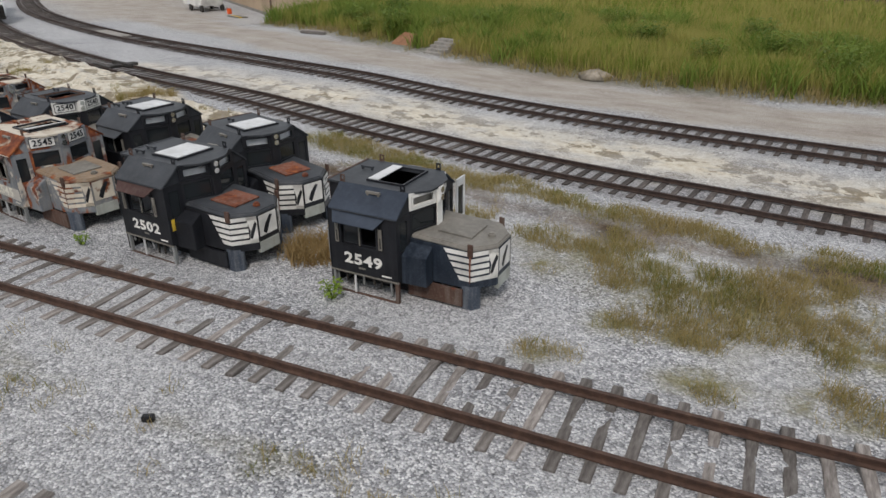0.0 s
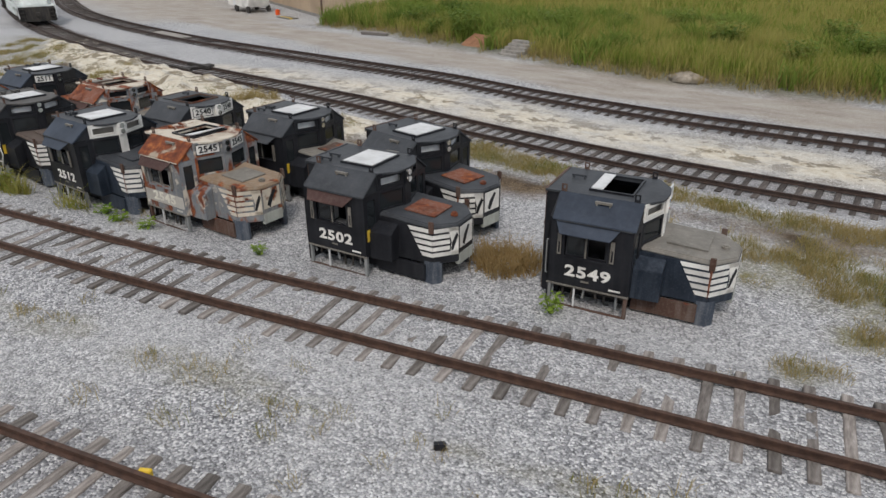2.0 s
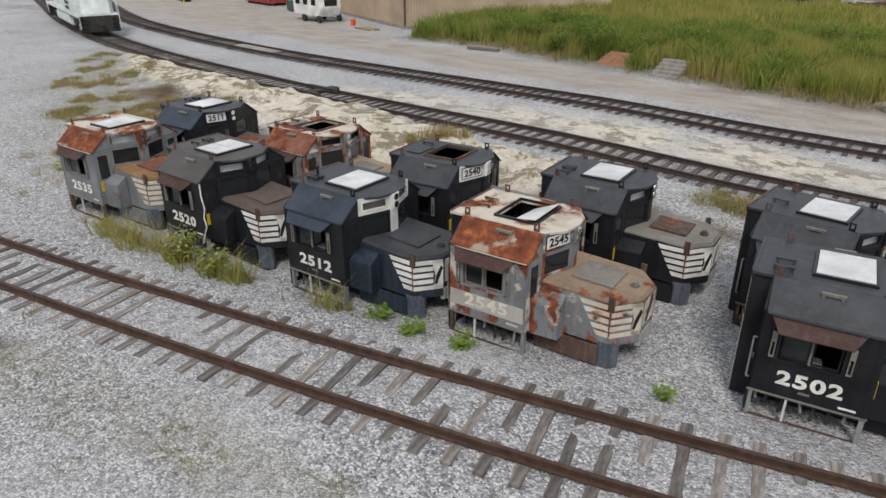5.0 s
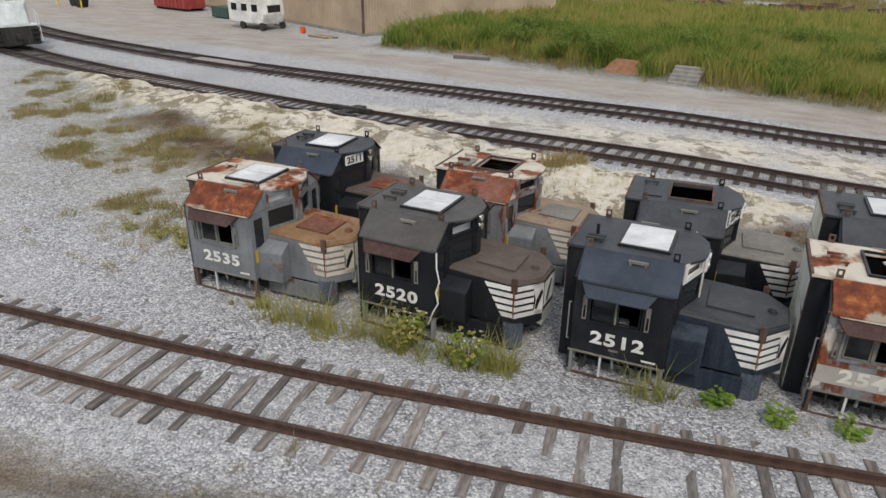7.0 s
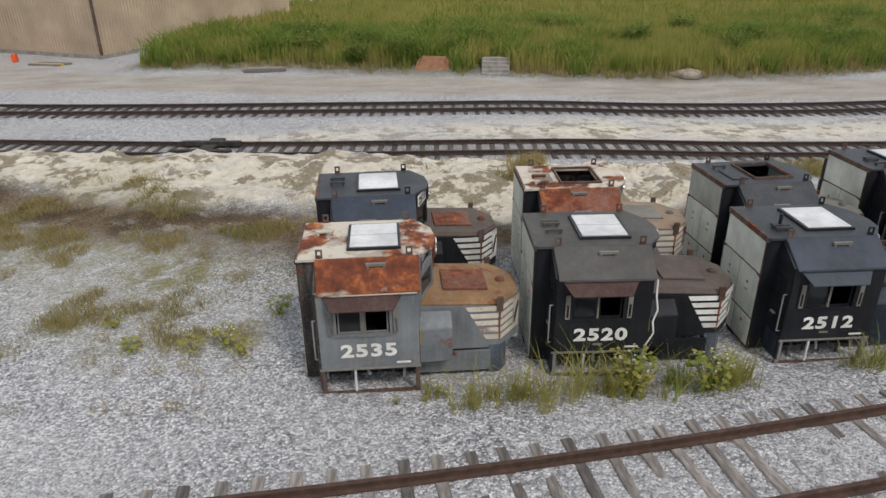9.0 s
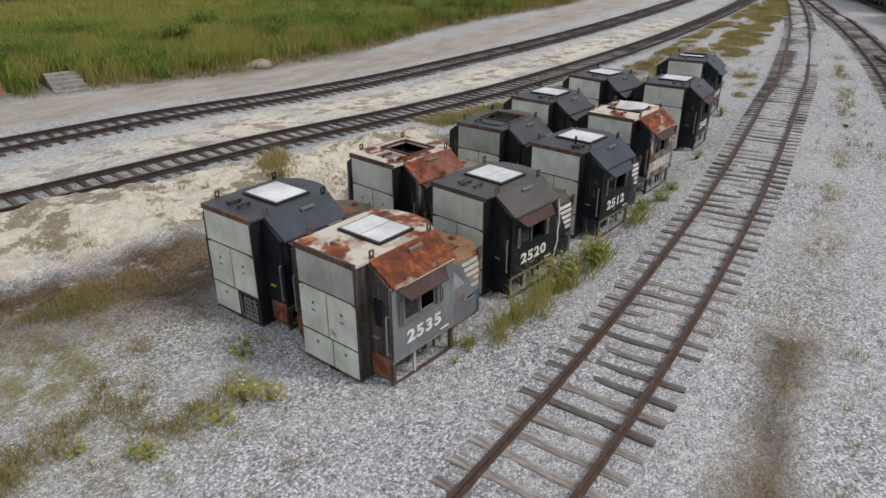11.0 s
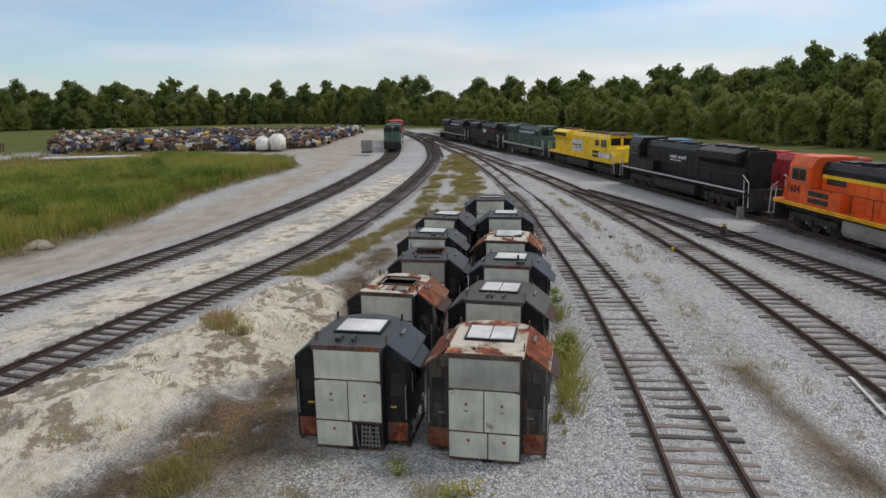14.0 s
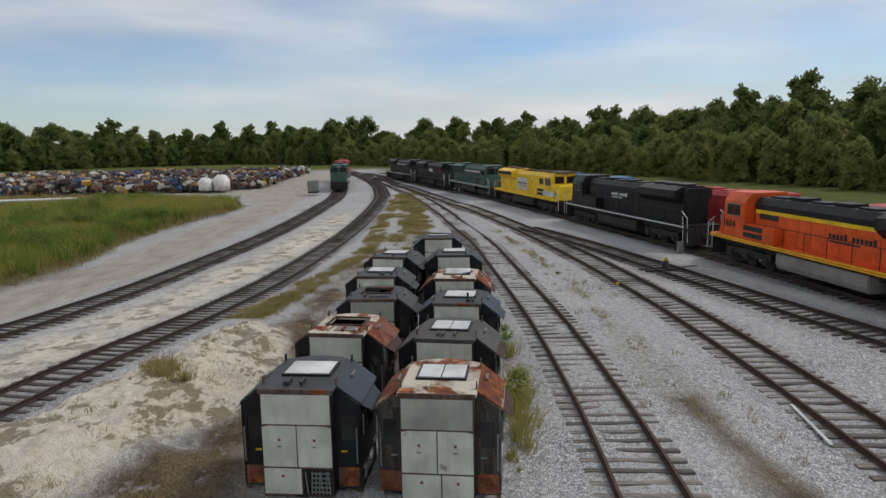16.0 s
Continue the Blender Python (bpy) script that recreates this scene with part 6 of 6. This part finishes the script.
tagged(new("dead_weeds", blades("dead_weeds", dead, leaf_mat("straw", [(0.1, (0.12, 0.07, 0.025)), (0.6, (0.25, 0.16, 0.06)), (1.0, (0.36, 0.26, 0.12))]), 0.55, 0.01, 26, 0.3, nr, 0.9)), "patch of dead straw-brown weeds", "weeds", kind="stuff")
TALL = [(-29.6, 10.9, 1.0), (-28.9, 10.6, 1.1), (-28.2, 10.7, 1.1), (-27.5, 10.6, 0.9), (-26.4, 10.6, 0.7), (-25.7, 10.4, 1.0), (-25.2, 10.6, 0.8), (-22.6, 10.5, 0.9), (-30.4, 10.9, 0.8), (-31.2, 11.2, 0.4)]
for x, y, s in TALL:
    sp = np.array([(x + nr.normal(0, 0.22), y + nr.normal(0, 0.15), s * nr.uniform(0.5, 1.15)) for _ in range(7)])
    tagged(new("weed_clump", blades("weed_clump", sp, GRASS, 0.95, 0.009, 17, 0.2, nr, 0.8)), "clump of long green grass beside the cabs", "weeds", group="weeds along the cabs")


def leafy(x, y, h, r, count, material, label, white=False, seed=1):
    """A herb with stems and broad leaves."""
    rs_ = random.Random(seed)
    e = thing("broadleaf_weed", label, "weeds", pose(x, y, ground_z(x, y) - 0.02), group="broad-leaved weeds")
    st_, lf, fl = Build(), Build(), Build()
    for i in range(count):
        a = rs_.uniform(0, 2 * math.pi)
        q = math.sqrt(rs_.random())
        tip = Vector((r * q * math.cos(a), r * q * math.sin(a), h * rs_.uniform(0.35, 1.0)))
        if i % 4 == 0:
            st_.tube((tip.x * 0.15, tip.y * 0.15, 0), tip, 0.012, 4, 0.006)
        d = Vector((math.cos(a + rs_.uniform(-1, 1)), math.sin(a + rs_.uniform(-1, 1)), rs_.uniform(-0.5, 0.3))).normalized()
        sd = d.cross(Vector((0, 0, 1))).normalized()
        ln = rs_.uniform(0.08, 0.17) * (0.6 + r)
        lf.add([tip, tip + d * ln * 0.5 + sd * ln * 0.4, tip + d * ln, tip + d * ln * 0.5 - sd * ln * 0.4], [(0, 1, 2), (0, 2, 3)])
        if white and i % 6 == 0 and tip.z > 0.6 * h:
            fl.box(tip.x - 0.018, tip.x + 0.018, tip.y - 0.018, tip.y + 0.018, tip.z + 0.02, tip.z + 0.04)
    tagged(part("stalk", st_, material, e), kind="stuff")
    tagged(part("foliage", lf, material, e), kind="stuff")
    if white:
        tagged(part("blossom", fl, MINT, e, "small whitish flower heads"), kind="stuff")


for k, (x, y, h, r, c_, lb, wf) in enumerate(((-21.35, 10.6, 0.3, 0.24, 80, "low bright green broadleaf weed", False), (-20.35, 10.3, 0.3, 0.24, 80, "low bright green broadleaf weed", False), (-19.2, 10.35, 0.28, 0.22, 80, "low bright green broadleaf weed", False),
        (-15.2, 10.5, 0.35, 0.16, 50, "small green weed by a cab nose", False), (-27.4, 10.7, 0.85, 0.36, 130, "tall weed with whitish flowers", True), (-26.0, 10.4, 0.75, 0.34, 120, "tall weed with whitish flowers", True), (-7.5, 11.3, 0.5, 0.22, 70, "green weed under the cab sill", False),
        (-34.9, 13.7, 0.5, 0.24, 60, "green weed in the gravel", True), (-34.6, 13.3, 0.35, 0.22, 45, "green weed in the gravel", False), (-35.6, 13.6, 0.32, 0.25, 45, "green weed in the gravel", False), (-36.8, 13.9, 0.3, 0.22, 40, "green weed in the gravel", False), (-37.4, 15.0, 0.26, 0.2, 30, "green weed in the gravel", False), (-33.9, 14.9, 0.4, 0.25, 45, "green weed in the gravel", False))):
    leafy(x, y, h, r, c_, (LEAF_BRIGHT if x > -33 else GRASS) if not wf else GRASS, lb, wf, 20 + k)


SHRUB = leaf_mat("bank_shrub_leaves", [(0.1, (0.035, 0.07, 0.014)), (0.6, (0.085, 0.15, 0.024)), (1.0, (0.16, 0.22, 0.04))])
bank_rs = random.Random(77)
placed = 0
while placed < 46:
    x, y = bank_rs.uniform(-36, 34), bank_rs.uniform(40.5, 58)
    if not bool(inside(np.array([x]), np.array([y]), BERM)[0]) or not bool(clear_bank(np.array([x]), np.array([y]))[0]):
        continue
    s = bank_rs.uniform(0.8, 1.3)
    leafy(x, y, 1.65 * s, 0.95 * s, 330, SHRUB, "tall dark green leafy weed standing in the grass bank", False, 300 + placed)
    placed += 1
pile_w = scatter([(-40, 26), (-36, 22.4), (-30, 20.4), (-22, 19.4), (-19, 21.4), (-26, 23.7), (-36, 27)], 1500, 91, lambda X, Y: fractal(X, Y, 2.2, 92) > 0.56)
pile_w[:, 2] *= nr.uniform(0.3, 0.9, len(pile_w))
tagged(new("low_weeds", blades("pile_weeds", pile_w, GRASS_DRY, 0.32, 0.007, 14, 0.25, nr, 0.8)), "sparse weeds growing on the sand heap", "weeds", kind="stuff")
for x, y, s in ((-25.7, 22.2, 1.0), (-26.0, 21.7, 0.9), (-26.3, 21.2, 0.8), (-25.3, 22.6, 0.7)):
    sp = np.array([(x + nr.normal(0, 0.25), y + nr.normal(0, 0.25), s * nr.uniform(0.5, 1.1)) for _ in range(9)])
    tagged(new("weed_clump", blades("weed_clump", sp, GRASS_DRY, 0.75, 0.01, 18, 0.3, nr, 0.8)), "yellow-green weed clump on the sand heap", "weeds", group="weeds on the sand heap")


# ---- woods round the yard ----
def tree_parts(seed, h, crown_r, kind):
    """Trunk with limbs, and a crown of leaf clumps with an uneven outline."""
    rs_ = random.Random(seed)
    nr_ = np.random.RandomState(seed)
    tb_ = Build()
    tb_.tube((0, 0, -0.3), (rs_.uniform(-0.3, 0.3), rs_.uniform(-0.3, 0.3), h * 0.75), 0.22 + h * 0.008, 8, 0.06)
    lobes = []
    for i in range(36):
        a, q = rs_.uniform(0, 2 * math.pi), rs_.random()
        z = h * (0.05 + 0.88 * (i + 0.5) / 36)
        prof = math.sin(math.pi * min(1, 0.32 + 0.62 * z / h)) ** 0.7 if kind != "cone" else max(0.15, 1.1 - z / h)
        rad = crown_r * prof * (0.35 + 0.55 * q)
        cpos = Vector((rad * math.cos(a), rad * math.sin(a), z))
        lobes.append((cpos, crown_r * rs_.uniform(0.30, 0.44) * (0.6 + 0.5 * prof)))
        if i % 2 == 0:
            tb_.tube((0, 0, z * 0.8), cpos, 0.09, 5, 0.03)
    pts = []
    for cpos, rr in lobes:
        n = int(230 * (rr / 1.4) ** 1.3) + 60
        d = nr_.normal(size=(n, 3))
        d /= np.linalg.norm(d, axis=1)[:, None]
        d *= (rr * (0.55 + 0.5 * nr_.rand(n)) * (0.8 + 0.4 * np.sin(5 * d[:, 0] + 4 * d[:, 2])))[:, None]
        d[:, 2] *= 0.8
        pts.append(d + np.array(cpos))
    P0 = np.concatenate(pts)
    n = len(P0)
    u = nr_.normal(size=(n, 3))
    u /= np.linalg.norm(u, axis=1)[:, None]
    v = np.cross(u, nr_.normal(size=(n, 3)))
    v /= np.linalg.norm(v, axis=1)[:, None]
    s = (0.13 + 0.17 * nr_.rand(n))[:, None] * (h / 11) ** 0.5
    V = np.stack([P0 - u * s, P0 + v * s * 0.7, P0 + u * s, P0 - v * s * 0.7], 1).reshape(-1, 3)
    F = (np.arange(n)[:, None] * 4 + np.array([0, 1, 2, 3])).astype(np.int32)
    me = bpy.data.meshes.new("crown")
    me.vertices.add(n * 4)
    me.vertices.foreach_set("co", V.astype(np.float32).ravel())
    me.loops.add(n * 4)
    me.loops.foreach_set("vertex_index", F.ravel())
    me.polygons.add(n)
    me.polygons.foreach_set("loop_start", (np.arange(n) * 4).astype(np.int32))
    me.update(calc_edges=True)
    return tb_, me


protos = []
for k, (h, r, kind, m_) in enumerate(((11, 3.4, "round", TREE_LEAF), (13, 3.6, "round", TREE_LEAF), (10, 2.8, "cone", TREE_LEAF), (14, 4.2, "round", TREE_DARK), (16, 4.6, "round", TREE_DARK), (12, 3.2, "cone", TREE_DARK))):
    tr_b, crown = tree_parts(100 + k, h, r, kind)
    t_ = thing("tree", "leafy green woodland tree at the yard edge" if m_ is TREE_LEAF else "dark green woodland tree", "tree", pose(400 + 12 * k, -300, 0), group="trees of the wood edge")
    part("trunk", tr_b, BARK, t_)
    part("crown", crown, m_, t_)
    protos.append(t_)


def plant(x, y, s, which):
    m = pose(x, y, -0.1, 0, 0, tr_rs.uniform(0, 360)) @ Matrix.Diagonal((s, s, s * tr_rs.uniform(0.92, 1.12), 1))
    t2 = copy_thing(protos[which], pose(x, y, -0.1))
    t2.matrix_world = m


tr_rs = random.Random(9)
EDGE_R = [(38, -52), (60, -42), (90, -32), (120, -22), (150, -4), (172, 22), (200, 52)]
for row, (back, s0, pool) in enumerate(((0, 0.62, (0, 1, 2, 0)), (6, 0.72, (0, 1, 2)), (13, 0.84, (1, 3, 0)), (24, 0.98, (3, 1, 4)))):
    for p, d in spline(EDGE_R, 4.0 + row * 0.7):
        nrm = Vector((d.y, -d.x, 0))
        q = p + nrm * (back + tr_rs.uniform(-2.5, 2.5)) + d * tr_rs.uniform(-1.5, 1.5)
        plant(q.x, q.y, s0 * tr_rs.uniform(0.8, 1.2), tr_rs.choice(pool))
for p, d in spline([(60, -105), (110, -88), (160, -70), (210, -45)], 8.5):
    plant(p.x + tr_rs.uniform(-4, 4), p.y + tr_rs.uniform(-4, 4), tr_rs.uniform(0.95, 1.2), tr_rs.choice((3, 4)))
for p, d in spline([(66, -74), (92, -64), (120, -54), (160, -38)], 6.5):
    plant(p.x + tr_rs.uniform(-3, 3), p.y + tr_rs.uniform(-3, 3), tr_rs.uniform(0.92, 1.06), tr_rs.choice((3, 4, 4)))
plant(104, -66, 1.25, 4)
for p, d in spline([(110, -62), (150, -42), (190, -18)], 8.5):
    plant(p.x + tr_rs.uniform(-4, 4), p.y + tr_rs.uniform(-4, 4), tr_rs.uniform(0.85, 1.05), tr_rs.choice((3, 4)))
EDGE_L = [(205, 55), (235, 90), (228, 120), (210, 150), (180, 185), (140, 215), (100, 235)]
for row, back in enumerate((-4, 0, 9, 20)):
    for p, d in spline(EDGE_L, 6.0 if row else 4.6):
        nrm = Vector((d.y, -d.x, 0))
        q = p + nrm * (back + tr_rs.uniform(-3, 3))
        plant(q.x, q.y, tr_rs.uniform(0.75, 1.08) * (1 + 0.12 * (row - 1)) * (1 if row else 0.85), tr_rs.choice((1, 3, 0, 4, 3) if row else (0, 1, 3)))
for t_ in protos:
    for ch in list(t_.children):
        bpy.data.objects.remove(ch)
    bpy.data.objects.remove(t_)


# ---- tracks: rails, sleepers ----
RAIL_RING = [(-0.075, 0.0), (0.075, 0.0), (0.075, 0.02), (0.012, 0.035), (0.012, 0.115), (0.037, 0.125), (0.037, 0.16), (-0.037, 0.16), (-0.037, 0.125), (-0.012, 0.115), (-0.012, 0.035), (-0.075, 0.02)]
NEAR = {"near": (-75, 75), "middle": (-85, 75), "outer": (-85, 75), "south": (-75, 75), "turnout": (-75, 14), "loco": (-75, 75), "back": (-40, 40)}
sl_rs = random.Random(3)
for key, pts_ in TRACKS.items():
    rail_m = RAIL if key in ("near", "south") else RAIL_DARK
    tk_ = thing("railway_track", {"near": "rusty rails on worn sleepers in pale gravel", "south": "rusty track on grey sleepers", "turnout": "dark track joining another at a turnout"}.get(key, "dark rails on oily sleepers in grey ballast"), "railway track", kind="structure")
    path = spline(pts_, 1.6)
    z0 = 0.045
    for s in (-1, 1):
        b = Build()
        rings = [[Vector((p.x, p.y, z0 + float(dip(p.x, p.y)))) + Vector((-d.y, d.x, 0)) * (s * 0.755 + ry) + Vector((0, 0, rz)) for ry, rz in RAIL_RING] for p, d in path]
        k = len(RAIL_RING)
        b.v = [tuple(q) for r in rings for q in r]
        b.f = [(i * k + j, i * k + (j + 1) % k, (i + 1) * k + (j + 1) % k, (i + 1) * k + j) for i in range(len(rings) - 1) for j in range(k)]
        part("rail", b, rail_m, tk_)
    variants = []
    for v_ in range(5):
        w_, h_ = sl_rs.uniform(0.10, 0.125), sl_rs.uniform(0.0, 0.02)
        low_ = [(-w_, -1.3, 0.0), (w_, -1.3, 0.0), (w_, 1.3, 0.0), (-w_, 1.3, 0.0)]
        j_ = lambda: sl_rs.uniform(-0.015, 0.015)
        up = [(-w_ + 0.012 + j_() * 0.3, -1.3 + j_(), 0.168 + h_ * 0.3), (w_ - 0.012, -1.3 + j_(), 0.168), (w_ - 0.012 + j_() * 0.3, 1.3 + j_(), 0.168), (-w_ + 0.012, 1.3 + j_(), 0.168)]
        me = Build().prism(low_, up).mesh("sleeper", 0.012)
        me.materials.append(SLEEPER if key in ("near", "south") else SLEEPER_DARK)
        variants.append(me)
    near_n, far_b = 0, Build()
    lo, hi = NEAR[key]
    step = 0.56
    for p, d in spline(pts_, step):
        ang = math.degrees(math.atan2(d.y, d.x)) + sl_rs.uniform(-1.6, 1.6)
        m = pose(p.x + d.y * sl_rs.uniform(-0.06, 0.06), p.y, -0.122 + sl_rs.uniform(-0.02, 0.0) + float(dip(p.x, p.y)), 0, 0, ang)
        if lo <= p.x <= hi and near_n < 300:
            so = new("sleeper", sl_rs.choice(variants))
            so.matrix_world = m
            so.parent = tk_
            near_n += 1
        else:
            far_b.box(-0.11, 0.11, -1.3, 1.3, 0, 0.165, m)
    if far_b.v:
        fo = part("far_sleepers", far_b, SLEEPER_DARK, tk_)
        tagged(fo, kind="stuff")
